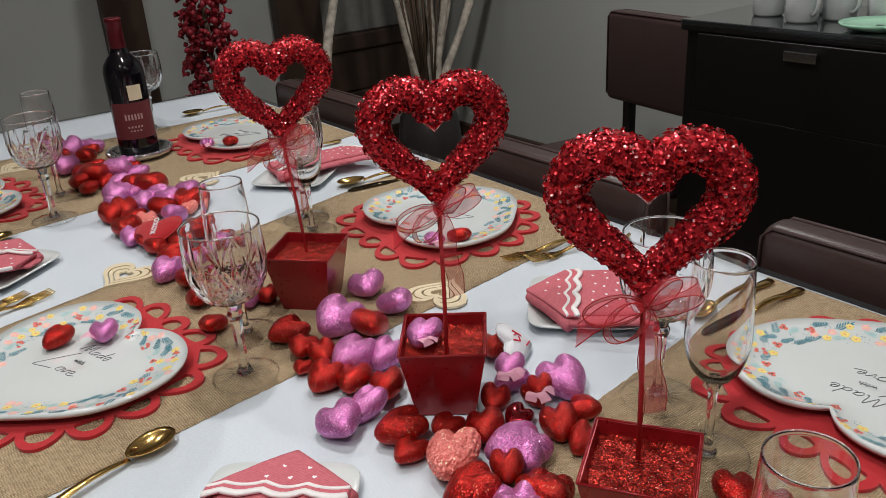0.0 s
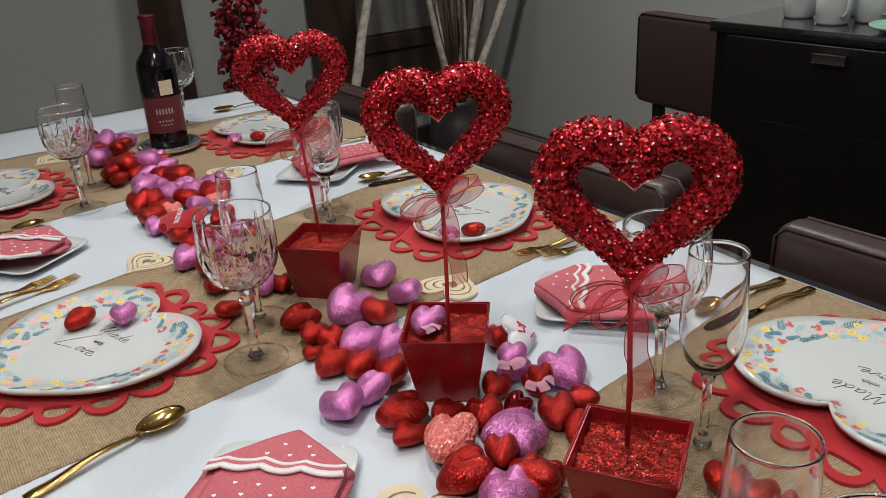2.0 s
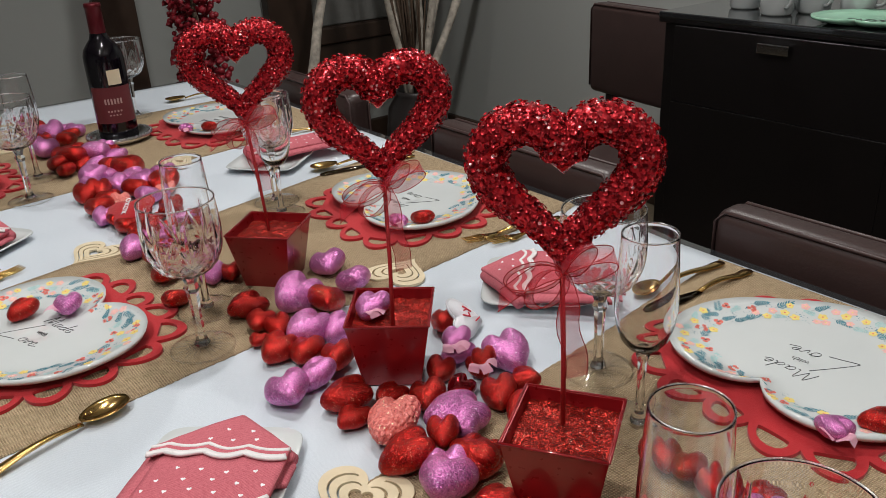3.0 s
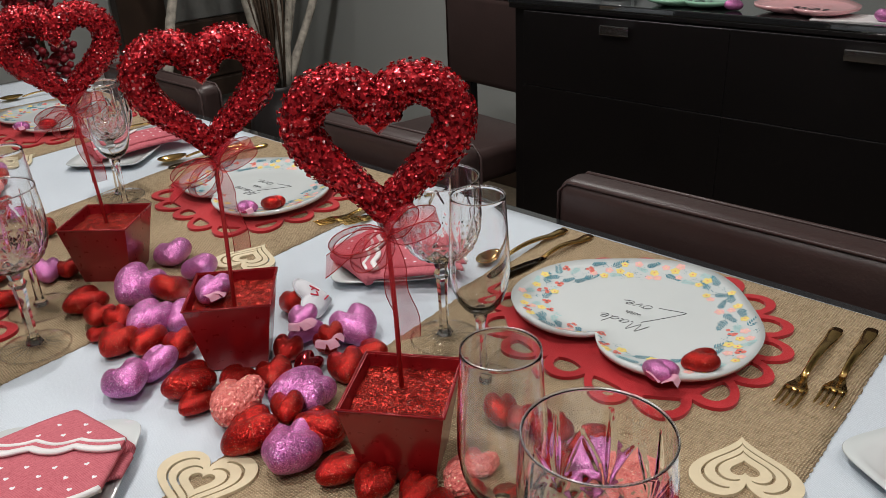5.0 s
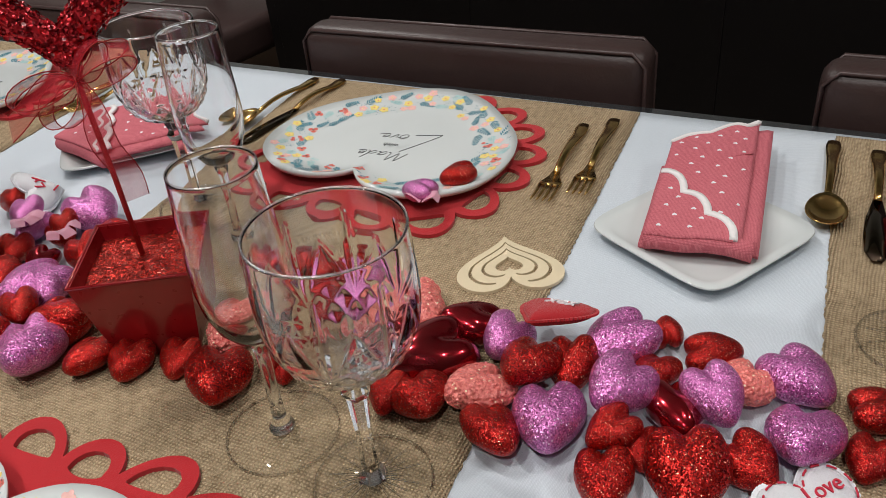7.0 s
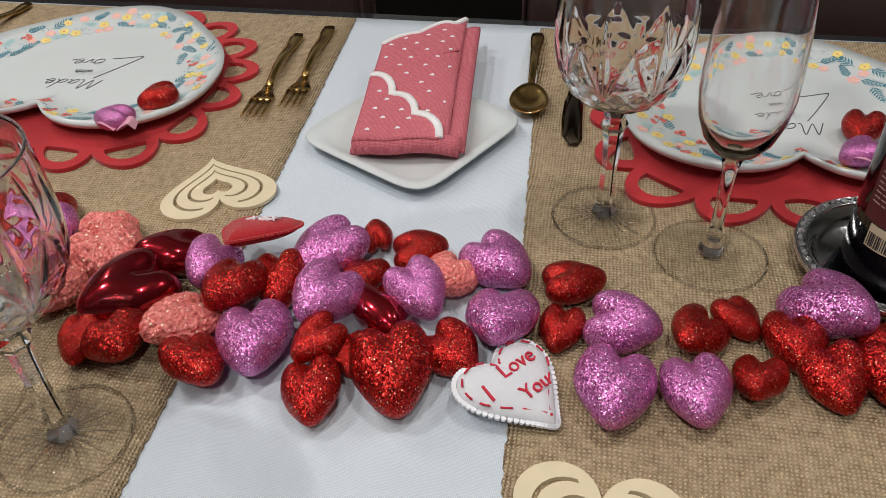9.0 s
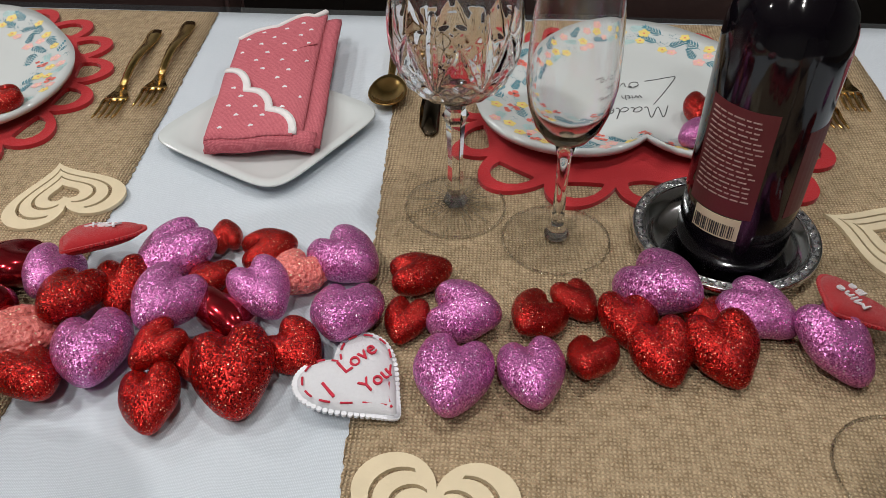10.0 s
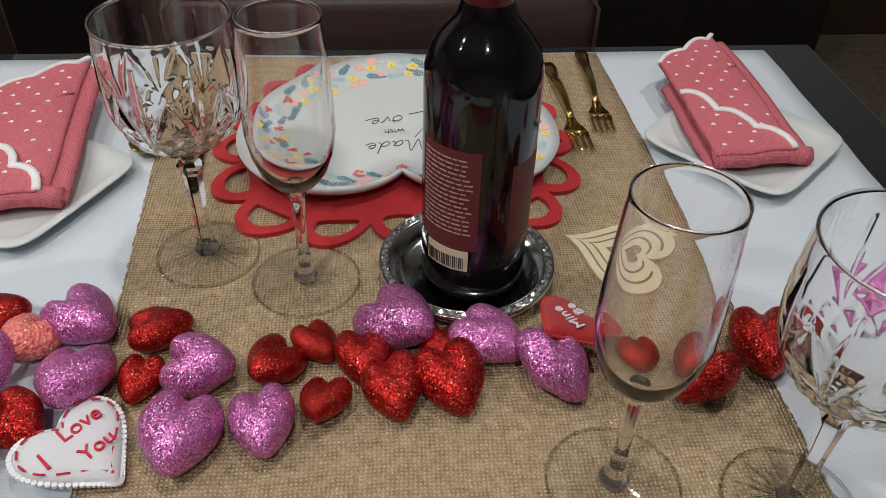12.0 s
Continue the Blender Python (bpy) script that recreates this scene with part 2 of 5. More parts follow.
BERRY = plain("red_berry", (0.27, 0.012, 0.024), 0.5, vary=0.5, scale=40)
MINT_GLAZE = plain("mint_glaze", (0.36, 0.66, 0.48), 0.2, vary=0.05, coat=0.4)
PINK_GLAZE = plain("pink_glaze", (0.80, 0.42, 0.44), 0.2, vary=0.05, coat=0.4)
CERAMIC_VASE = plain("dark_ceramic", (0.03, 0.025, 0.025), 0.35, vary=0.2)
LAMP_GLOW = lit("lamp_glow", (1.0, 0.90, 0.78), 25.0)


# ---- building helpers ----
def finish(bm, name, material, smooth=True):
    me = bpy.data.meshes.new(name)
    bm.normal_update()
    for f in bm.faces:
        f.smooth = smooth
    bm.to_mesh(me)
    bm.free()
    me.materials.append(material)
    return me


def part(name, bm, material, parent=None, label="", smooth=True, m=None):
    """One mesh object out of a bmesh, under a thing or a part."""
    me = bm if isinstance(bm, bpy.types.Mesh) else finish(bm, name, material, smooth)
    ob = new(name, me)
    if parent:
        ob.parent = parent
    if m is not None:
        ob.matrix_basis = m
    return tagged(ob, label)


def empty(name, m, label, category, group="", kind=""):
    ob = new(name)
    ob.empty_display_size = 0.02
    ob.matrix_basis = m
    return tagged(ob, label, category, group, kind)


def box(size, at=(0, 0, 0), bevel=0.0, seg=2, bm=None):
    bm = bm or bmesh.new()
    m = Matrix.Translation(at) @ Matrix.Diagonal((*size, 1))
    made = bmesh.ops.create_cube(bm, size=1, matrix=m)
    if bevel:
        edges = {e for v in made["verts"] for e in v.link_edges}
        bmesh.ops.bevel(bm, geom=list(edges), offset=bevel, segments=seg, profile=0.5, affect="EDGES")
    return bm


def lathe(profile, seg=40, bm=None, wobble=None):
    """Turns (r, z) pairs round z. wobble(r, z, angle, ring) may change the radius."""
    bm = bm or bmesh.new()
    rings = []
    for k, (r, z) in enumerate(profile):
        if r < 1e-6:
            rings.append([bm.verts.new((0, 0, z))])
            continue
        ring = []
        for i in range(seg):
            a = 2 * math.pi * i / seg
            rr = wobble(r, z, a, k) if wobble else r
            ring.append(bm.verts.new((rr * math.cos(a), rr * math.sin(a), z)))
        rings.append(ring)
    for a, b in zip(rings, rings[1:]):
        if len(a) == 1 and len(b) == 1:
            continue
        for i in range(seg):
            j = (i + 1) % seg
            if len(a) == 1:
                bm.faces.new((a[0], b[j], b[i]))
            elif len(b) == 1:
                bm.faces.new((a[i], a[j], b[0]))
            else:
                bm.faces.new((a[i], a[j], b[j], b[i]))
    bmesh.ops.recalc_face_normals(bm, faces=bm.faces)
    return bm


def tube(points, radii, seg=8, bm=None, closed=False):
    """A round bar along points."""
    bm = bm or bmesh.new()
    pts = [Vector(p) for p in points]
    n = len(pts)
    radii = radii if isinstance(radii, (list, tuple)) else [radii] * n
    rings, side = [], None
    for i, p in enumerate(pts):
        a = pts[(i - 1) % n] if closed or i else p
        b = pts[(i + 1) % n] if closed or i < n - 1 else p
        d = (b - a).normalized()
        if side is None:
            side = d.orthogonal().normalized()
        side = (side - d * side.dot(d)).normalized()
        up = d.cross(side)
        rings.append([bm.verts.new(p + radii[i] * (math.cos(2 * math.pi * k / seg) * side + math.sin(2 * math.pi * k / seg) * up)) for k in range(seg)])
    pairs = list(zip(rings, rings[1:])) + ([(rings[-1], rings[0])] if closed else [])
    for a, b in pairs:
        off = 0
        if closed and a is rings[-1]:
            off = min(range(seg), key=lambda s: (a[0].co - b[s].co).length)
        for k in range(seg):
            bm.faces.new((a[k], a[(k + 1) % seg], b[(k + 1 + off) % seg], b[(k + off) % seg]))
    if not closed:
        bm.faces.new(rings[0][::-1])
        bm.faces.new(rings[-1])
    return bm


def slab(loops, thick, bm=None, z=0.0):
    """A flat board with an outline and holes, cut through."""
    bm = bm or bmesh.new()
    edges = []
    for loop in loops:
        vs = [bm.verts.new((x, y, z)) for x, y in loop]
        edges += [bm.edges.new((vs[i], vs[(i + 1) % len(vs)])) for i in range(len(vs))]
    made = bmesh.ops.triangle_fill(bm, use_beauty=True, use_dissolve=False, edges=edges)
    faces = [g for g in made["geom"] if isinstance(g, bmesh.types.BMFace)]
    for f in faces:
        if f.normal.z > 0:
            f.normal_flip()
    ext = bmesh.ops.extrude_face_region(bm, geom=faces)
    top = [g for g in ext["geom"] if isinstance(g, bmesh.types.BMVert)]
    bmesh.ops.translate(bm, verts=top, vec=(0, 0, thick))
    bmesh.ops.recalc_face_normals(bm, faces=bm.faces)
    return bm


def heart_xy(t, w=1.0, squash=1.0):
    """A heart's outline; t runs 0 to 1 from the notch; the point lies towards -y."""
    a = 2 * math.pi * t
    x = 16 * math.sin(a) ** 3
    y = 13 * math.cos(a) - 5 * math.cos(2 * a) - 2 * math.cos(3 * a) - math.cos(4 * a)
    return x / 32 * w, (y + 2) / 32 * w * squash


def heart_loop(n, w=1.0, squash=1.0):
    return [heart_xy(i / n, w, squash) for i in range(n)]


def pillow(outline, high, rings=6, low=None, power=0.5, shape=None, bm=None):
    """A puffed form over an outline round the origin: domed above and below."""
    bm = bm or bmesh.new()
    low = high if low is None else low
    n = len(outline)

    def point(x, y, s, sign):
        z = (high if sign > 0 else low) * sign * max(0.0, 1 - s ** 2.4) ** power
        if shape:
            z = shape(x, y, z)
        return bm.verts.new((x, y, z))
    rim = [bm.verts.new((x, y, 0)) for x, y in outline]
    for sign in (1, -1):
        prev = rim
        for k in range(rings - 1, 0, -1):
            s = math.sin(math.pi / 2 * k / rings)
            ring = [point(x * s, y * s, s, sign) for x, y in outline]
            for i in range(n):
                j = (i + 1) % n
                bm.faces.new((prev[i], prev[j], ring[j], ring[i]) if sign > 0 else (prev[j], prev[i], ring[i], ring[j]))
            prev = ring
        c = point(0, 0, 0, sign)
        for i in range(n):
            j = (i + 1) % n
            bm.faces.new((prev[i], prev[j], c) if sign > 0 else (prev[j], prev[i], c))
    bmesh.ops.recalc_face_normals(bm, faces=bm.faces)
    return bm


def letters(text, size, shear=0.0, thick=0.0003, thin=0.0):
    """A mesh of written words."""
    cu = bpy.data.curves.new("words", "FONT")
    cu.body, cu.size, cu.shear, cu.extrude, cu.offset = text, size, shear, thick, -thin * size
    cu.align_x, cu.align_y = "CENTER", "CENTER"
    cu.resolution_u = 3
    ob = bpy.data.objects.new("words", cu)
    scene.collection.objects.link(ob)
    me = bpy.data.meshes.new_from_object(ob.evaluated_get(bpy.context.evaluated_depsgraph_get()))
    bpy.data.objects.remove(ob)
    return me


def inked(text, size, material, shear=0.0, thick=0.0003, thin=0.0):
    me = letters(text, size, shear, thick, thin)
    me.materials.clear()
    me.materials.append(material)
    return me


def rest(me, m, floor_z):
    """Moves the pose m in z so that the mesh's lowest point lies at floor_z."""
    low = min((m @ v.co).z for v in me.vertices)
    return Matrix.Translation((0, 0, floor_z - low)) @ m


# ---- room ----
def wall(name, size, at, material=WALL_PAINT):
    return tagged(part(name, box(size, at), material, smooth=False), "grey painted dining room wall", "wall", kind="structure")


X0, X1, Y0, Y1, HIGH = -3.5, 3.4, -2.2, 2.95, 2.6
tagged(part("floor", box((X1 - X0 + 0.4, Y1 - Y0 + 0.4, 0.1), ((X0 + X1) / 2, (Y0 + Y1) / 2, -0.05)), CARPET, smooth=False), "brown speckled carpet floor", "floor", kind="structure")
tagged(part("ceiling", box((X1 - X0 + 0.4, Y1 - Y0 + 0.4, 0.1), ((X0 + X1) / 2, (Y0 + Y1) / 2, HIGH + 0.05)), CEILING_PAINT, smooth=False), "white painted ceiling", "ceiling", kind="structure")
wall("wall_north", (X1 - X0, 0.1, HIGH), ((X0 + X1) / 2, Y1 + 0.05, HIGH / 2))
wall("wall_south", (X1 - X0, 0.1, HIGH), ((X0 + X1) / 2, Y0 - 0.05, HIGH / 2))
wall("wall_west", (0.1, Y1 - Y0, HIGH), (X0 - 0.05, (Y0 + Y1) / 2, HIGH / 2))
wall("wall_east", (0.1, Y1 - Y0, HIGH), (X1 + 0.05, (Y0 + Y1) / 2, HIGH / 2))
for nm, size, at in (("baseboard_north", (X1 - X0 - 0.06, 0.03, 0.14), ((X0 + X1) / 2, Y1 - 0.015, 0.07)), ("baseboard_west", (0.03, Y1 - Y0 - 0.04, 0.14), (X0 + 0.015, (Y0 + Y1) / 2, 0.07))):
    tagged(part(nm, box(size, at, 0.006), WALNUT, smooth=False), "dark walnut baseboard", "baseboard", kind="structure")

# dark wood door post and panelled frame on the west wall
tagged(part("trim_post", box((0.06, 0.17, HIGH - 0.15), (X0 + 0.035, 1.355, (HIGH - 0.15) / 2 + 0.145), 0.01), WALNUT, smooth=False), "dark walnut door post on the wall", "door post", kind="structure")
cab = empty("window_1", pose(X0 + 0.005, 2.5, 0), "dark walnut panelled frame with a grey pane", "window", kind="structure")
for nm, size, at in (("frame", (0.07, 0.23, 2.1), (0.04, -0.355, 1.195)), ("frame", (0.07, 0.12, 2.1), (0.04, 0.36, 1.195)), ("rail", (0.06, 0.53, 0.08), (0.035, 0.03, 0.615)), ("panel", (0.04, 0.53, 0.20), (0.025, 0.03, 0.472)), ("rail", (0.06, 0.53, 0.09), (0.035, 0.03, 0.325)), ("rail", (0.06, 0.53, 0.09), (0.035, 0.03, 2.2))):
    part(nm, box(size, at, 0.008), WALNUT, cab, smooth=False)
part("pane", box((0.012, 0.53, 1.49), (0.012, 0.03, 1.405)), plain("grey_pane", (0.20, 0.20, 0.19), 0.25, vary=0.2), cab, "dull grey pane", smooth=False)


def downlight(x, y, share):
    ob = empty("ceiling_light", pose(x, y, HIGH), "round recessed ceiling downlight, switched on", "ceiling light", "ceiling downlights")
    part("trim_ring", lathe([(0.052, -0.001), (0.056, -0.008), (0.075, -0.008), (0.078, -0.001)], 32), CEILING_PAINT, ob)
    part("bulb", lathe([(0.0, -0.010), (0.03, -0.008), (0.05, -0.002), (0.0, -0.001)], 24), LAMP_GLOW, ob, "glowing bulb")
    li = bpy.data.lights.new("downlight", "AREA")
    li.shape, li.size, li.energy, li.color = "DISK", 0.10, LAMP_POWER * share, (1.0, 0.97, 0.945)
    li.spread = radians(150)
    lo = new("downlight", li)
    lo.matrix_basis = pose(x, y, HIGH - 0.015)


for x, y, share in LAMPS:
    downlight(x, y, share)

# ---- the table ----
TX0, TX1, TY0, TY1 = -2.30, 0.925, 0.25, 1.29
table = empty("dining_table", pose((TX0 + TX1) / 2, (TY0 + TY1) / 2, 0), "long dark dining table with a smoked glass top", "table")
LX, LY = TX1 - TX0, TY1 - TY0
part("tabletop", box((LX, LY, 0.012), (0, 0, 0.7505), 0.003), BLACK_GLASS, table, "smoked glass top", smooth=False)
part("frame", box((LX - 0.02, LY - 0.02, 0.06), (0, 0, 0.714), 0.006), ESPRESSO, table, smooth=False)
for sx in (-1, 1):
    for sy in (-1, 1):
        part("leg", box((0.09, 0.09, 0.684), (sx * (LX / 2 - 0.1), sy * (LY / 2 - 0.1), 0.342), 0.006), ESPRESSO, table, smooth=False)


def cloth_sheet(corners, low, high, nx, ny, ragged, seed, wave=0.0):
    """A cloth with four corners (west-near, east-near, east-far, west-far), uneven hems and soft waves."""
    rnd = random.Random(seed)
    bm = bmesh.new()
    c = [Vector((*p, 0)) for p in corners]
    grids = []
    jl = [rnd.uniform(-ragged, ragged) for _ in range(ny + 1)]
    jr = [rnd.uniform(-ragged, ragged) for _ in range(ny + 1)]
    for z in (low, high):
        grid = []
        for j in range(ny + 1):
            v = j / ny
            a, b = c[0].lerp(c[3], v), c[1].lerp(c[2], v)
            row = []
            for i in range(nx + 1):
                p = a.lerp(b, i / nx)
                if i == 0:
                    p.x += jl[j]
                if i == nx:
                    p.x += jr[j]
                lift = wave * (0.5 + 0.5 * noise.noise((p.x * 9, p.y * 9, seed))) if z == high else 0
                row.append(bm.verts.new((p.x, p.y, z + lift)))
            grid.append(row)
        grids.append(grid)
    for k, grid in enumerate(grids):
        for j in range(ny):
            for i in range(nx):
                q = (grid[j][i], grid[j][i + 1], grid[j + 1][i + 1], grid[j + 1][i])
                bm.faces.new(q if k else q[::-1])
    lo, hi = grids
    for j in range(ny):
        bm.faces.new((lo[j + 1][0], lo[j][0], hi[j][0], hi[j + 1][0]))
        bm.faces.new((lo[j][nx], lo[j + 1][nx], hi[j + 1][nx], hi[j][nx]))
    for i in range(nx):
        bm.faces.new((lo[0][i], lo[0][i + 1], hi[0][i + 1], hi[0][i]))
        bm.faces.new((lo[ny][i + 1], lo[ny][i], hi[ny][i], hi[ny][i + 1]))
    return bm


tagged(part("tablecloth", cloth_sheet([(-2.265, 0.255), (0.868, 0.255), (0.862, 1.268), (-2.262, 1.262)], 0.7566, 0.7596, 120, 40, 0.001, 1, 0.0005), LINEN), "white linen tablecloth laid over the dining table", "tablecloth")
RUNNERS = [
    [(0.262, 0.26), (0.684, 0.26), (0.664, 1.262), (0.208, 1.258)],
    [(-0.345, 0.26), (0.056, 0.26), (0.0, 1.262), (-0.455, 1.258)],
    [(-1.04, 0.26), (-0.645, 0.26), (-0.745, 1.262), (-1.235, 1.258)],
    [(-1.98, 0.26), (-1.415, 0.26), (-1.52, 1.258), (-1.95, 1.255)],
]
for k, corners in enumerate(RUNNERS):
    tagged(part("burlap_runner", cloth_sheet(corners, 0.7602, CLOTH, 24, 330, 0.0009, 10 + k), BURLAP), "natural tan burlap runner laid across the tablecloth", "runner", "burlap runners")


# ---- chairs and cabinet ----
def dining_chair(width=0.50, top=0.81, low=0.50):
    """Origin on the floor under the backrest; the seat lies towards -y."""
    ob = empty("dining_chair", Matrix(), "dark brown leather dining chair with a padded back", "chair", "dining chairs")
    h = top - low
    part("backrest", box((width, 0.065, h), (0, 0.0, low + h / 2), 0.022, 4), LEATHER, ob)
    bm = bmesh.new()
    for y in (-0.027, 0.027):
        pts = [(-width / 2 + 0.004, y, low + 0.02), (-width / 2 + 0.004, y, top - 0.02), (-width / 2 + 0.02, y, top - 0.003), (width / 2 - 0.02, y, top - 0.003), (width / 2 - 0.004, y, top - 0.02), (width / 2 - 0.004, y, low + 0.02)]
        tube(pts, 0.003, 6, bm)
    part("piping", bm, PIPING, ob)
    part("seat", box((width, 0.46, 0.11), (0, -0.215, 0.44), 0.03, 4), LEATHER, ob)
    for sx in (-1, 1):
        part("back_post", box((0.035, 0.03, low - 0.37), (sx * (width / 2 - 0.09), 0.0, 0.39 + (low - 0.37) / 2), 0.004), ESPRESSO, ob, smooth=False)
        for y in (-0.40, 0.0):
            part("leg", box((0.042, 0.042, 0.39), (sx * (width / 2 - 0.04), y, 0.195), 0.005), ESPRESSO, ob, smooth=False)
    return ob


chair = dining_chair()
chair.matrix_basis = pose(-0.258, 1.345, 0, 0, 0, 1)
copy_thing(chair, pose(0.43, 1.345, 0, 0, 0, 0))
copy_thing(chair, pose(-0.955, 1.34, 0, 0, 0, 0))
copy_thing(chair, pose(-1.78, 1.34, 0, 0, 0, 0))
side_chair = dining_chair(0.46, 0.89, 0.60)
tagged(side_chair, "dark leather chair standing empty beside the cabinet", "chair", "dining chairs")
side_chair.matrix_basis = pose(-1.52, 2.38, 0, 0, 0, -8)

sideboard = empty("sideboard", pose(0.1, 2.36, 0), "black-brown wooden sideboard with a glass top", "sideboard")
SW, SD = 2.76, 0.42
part("body", box((SW, SD - 0.02, 0.86), (0, 0.01, 0.47), 0.003), ESPRESSO, sideboard, smooth=False)
part("plinth", box((SW - 0.06, SD - 0.06, 0.05), (0, 0.02, 0.025)), ESPRESSO, sideboard, smooth=False)
part("glass_top", box((SW + 0.01, SD + 0.01, 0.016), (0, 0, 0.920), 0.003), BLACK_GLASS, sideboard, "smoked glass top", smooth=False)
part("worktop", box((SW + 0.01, SD + 0.005, 0.012), (0, 0, 0.906), 0.002), ESPRESSO, sideboard, smooth=False)
for k in range(4):
    x = -1.03 + k * 0.588
    for z, h in ((0.7975, 0.199), (0.376, 0.640)):
        d = part("door" if h > 0.3 else "drawer", box((0.5873, 0.02, h), (x, -SD / 2 - 0.002, z), 0.0006, 1), ESPRESSO, sideboard, smooth=False)
        if h < 0.3:
            bm = box((0.082, 0.012, 0.004), (x, -SD / 2 - 0.02, z + 0.082), 0.001)
            box((0.082, 0.004, 0.022), (x, -SD / 2 - 0.026, z + 0.072), 0.001, bm=bm)
            part("handle", bm, SILVER, d, "brushed steel pull", smooth=False)


def mug():
    ob = empty("mug", Matrix(), "white ceramic mug on the sideboard", "mug", "mugs")
    part("cup", lathe([(0.0, 0.0), (0.034, 0.0), (0.039, 0.006), (0.041, 0.05), (0.041, 0.095), (0.039, 0.0955), (0.038, 0.05), (0.035, 0.008), (0.0, 0.006)], 32), PORCELAIN, ob)
    part("handle", tube([(0.040, 0, 0.078), (0.058, 0, 0.076), (0.066, 0, 0.058), (0.064, 0, 0.036), (0.052, 0, 0.024), (0.039, 0, 0.022)], 0.0048, 8), PORCELAIN, ob)
    return ob


TOP2 = 0.9282
m0 = mug()
m0.matrix_basis = pose(-1.135, 2.31, TOP2, 0, 0, 20)
for x, y, a in ((-1.01, 2.255, -30), (-0.955, 2.33, -25), (-0.86, 2.36, 10), (-1.06, 2.40, 60)):
    copy_thing(m0, pose(x, y, TOP2, 0, 0, a))


def shallow_heart(w, high, n=56, rings=8, thick=0.0034, rim=0.010):
    """A heart plate: flat in the middle, turned up towards its edge."""
    bm = bmesh.new()
    out = plate_loop(n, w)
    layers = []
    for under in (False, True):
        rows = []
        for k in range(1, rings + 1):
            s = k / rings
            z = plate_height(s, rim) - (thick if under else 0) + (0 if under else 0)
            ss = s if not under else s * (0.985 if k == rings else 0.96)
            rows.append([bm.verts.new((x * ss, y * ss, max(z, 0.0) if under else z + thick)) for x, y in out])
        c = bm.verts.new((0, 0, 0 if under else thick))
        layers.append((rows, c))
    for k, (rows, c) in enumerate(layers):
        for i in range(n):
            j = (i + 1) % n
            bm.faces.new((rows[0][i], rows[0][j], c) if not k else (rows[0][j], rows[0][i], c))
            for a, b in zip(rows, rows[1:]):
                q = (a[i], b[i], b[j], a[j])
                bm.faces.new(q if not k else q[::-1])
    a, b = layers[0][0][-1], layers[1][0][-1]
    for i in range(n):
        j = (i + 1) % n
        bm.faces.new((a[i], b[i], b[j], a[j]))
    bmesh.ops.recalc_face_normals(bm, faces=bm.faces)
    return bm


def plate_loop(n, w):
    """A broad heart with a soft point and a shallow, sharp notch (towards +y)."""
    pts = []
    for i in range(n):
        a = 2 * math.pi * i / n + math.pi / 2
        d = abs((a - math.pi / 2 + math.pi) % (2 * math.pi) - math.pi)      # from the notch
        r = 0.50 - 0.175 * math.exp(-(d / 0.30) ** 1.15) + 0.050 * math.exp(-((d - 0.95) / 0.5) ** 2) - 0.055 * math.exp(-((d - 2.35) / 0.5) ** 2)
        pts.append((w * r * math.cos(a), w * r * math.sin(a) * 0.93))
    return pts


def plate_height(s, rim=0.010):
    return 0.004 + rim * max(0.0, (s - 0.62) / 0.38) ** 1.6


def serving_heart(x, y, a, mat, label):
    ob = empty("heart_dish", pose(x, y, TOP2, 0, 0, a), label, "dish", "heart dishes")
    part("dish", shallow_heart(0.22, 0.02, rim=0.012), mat, ob)
    me = inked("LOVE", 0.035, INK)
    part("lettering", me, INK, ob, m=pose(0, 0, 0.0085))


serving_heart(-0.78, 2.245, 185, MINT_GLAZE, "mint green glazed heart dish on the sideboard")
serving_heart(-0.51, 2.25, 170, PINK_GLAZE, "pink glazed heart dish on the sideboard")
serving_heart(-0.25, 2.27, 200, plain("red_glaze", (0.42, 0.012, 0.02), 0.2, vary=0.05, coat=0.4), "red glazed heart dish on the sideboard")
tagged(part("paper_card", box((0.16, 0.10, 0.002), (0, 0, 0.001)), LACE, m=pose(-0.40, 2.21, TOP2, 0, 0, 10), smooth=False), "folded white paper card on the sideboard", "card")

# ---- plants by the far wall ----
vase = tagged(part("floor_vase", lathe([(0.0, 0.0), (0.11, 0.0), (0.12, 0.02), (0.15, 0.2), (0.13, 0.36), (0.09, 0.42), (0.10, 0.44), (0.085, 0.44), (0.08, 0.40), (0.0, 0.38)], 32), CERAMIC_VASE, m=pose(-2.80, 2.40, 0)), "dark ceramic floor vase holding birch branches", "vase")
branches = empty("birch_branches", pose(-2.80, 2.40, 0.30), "tall bundle of birch branches and thin twigs", "branches")
rnd = random.Random(5)


def birch(foot, head, r0):
    """A slightly crooked, knotty birch stem."""
    pts, rad = [], []
    for i in range(17):
        p = Vector(foot).lerp(Vector(head), i / 16)
        pts.append(p + Vector((rnd.uniform(-0.006, 0.006), rnd.uniform(-0.006, 0.006), 0)))
        rad.append(r0 * (1 - 0.45 * i / 16) * rnd.uniform(0.90, 1.16))
    return tube(pts, rad, 12)


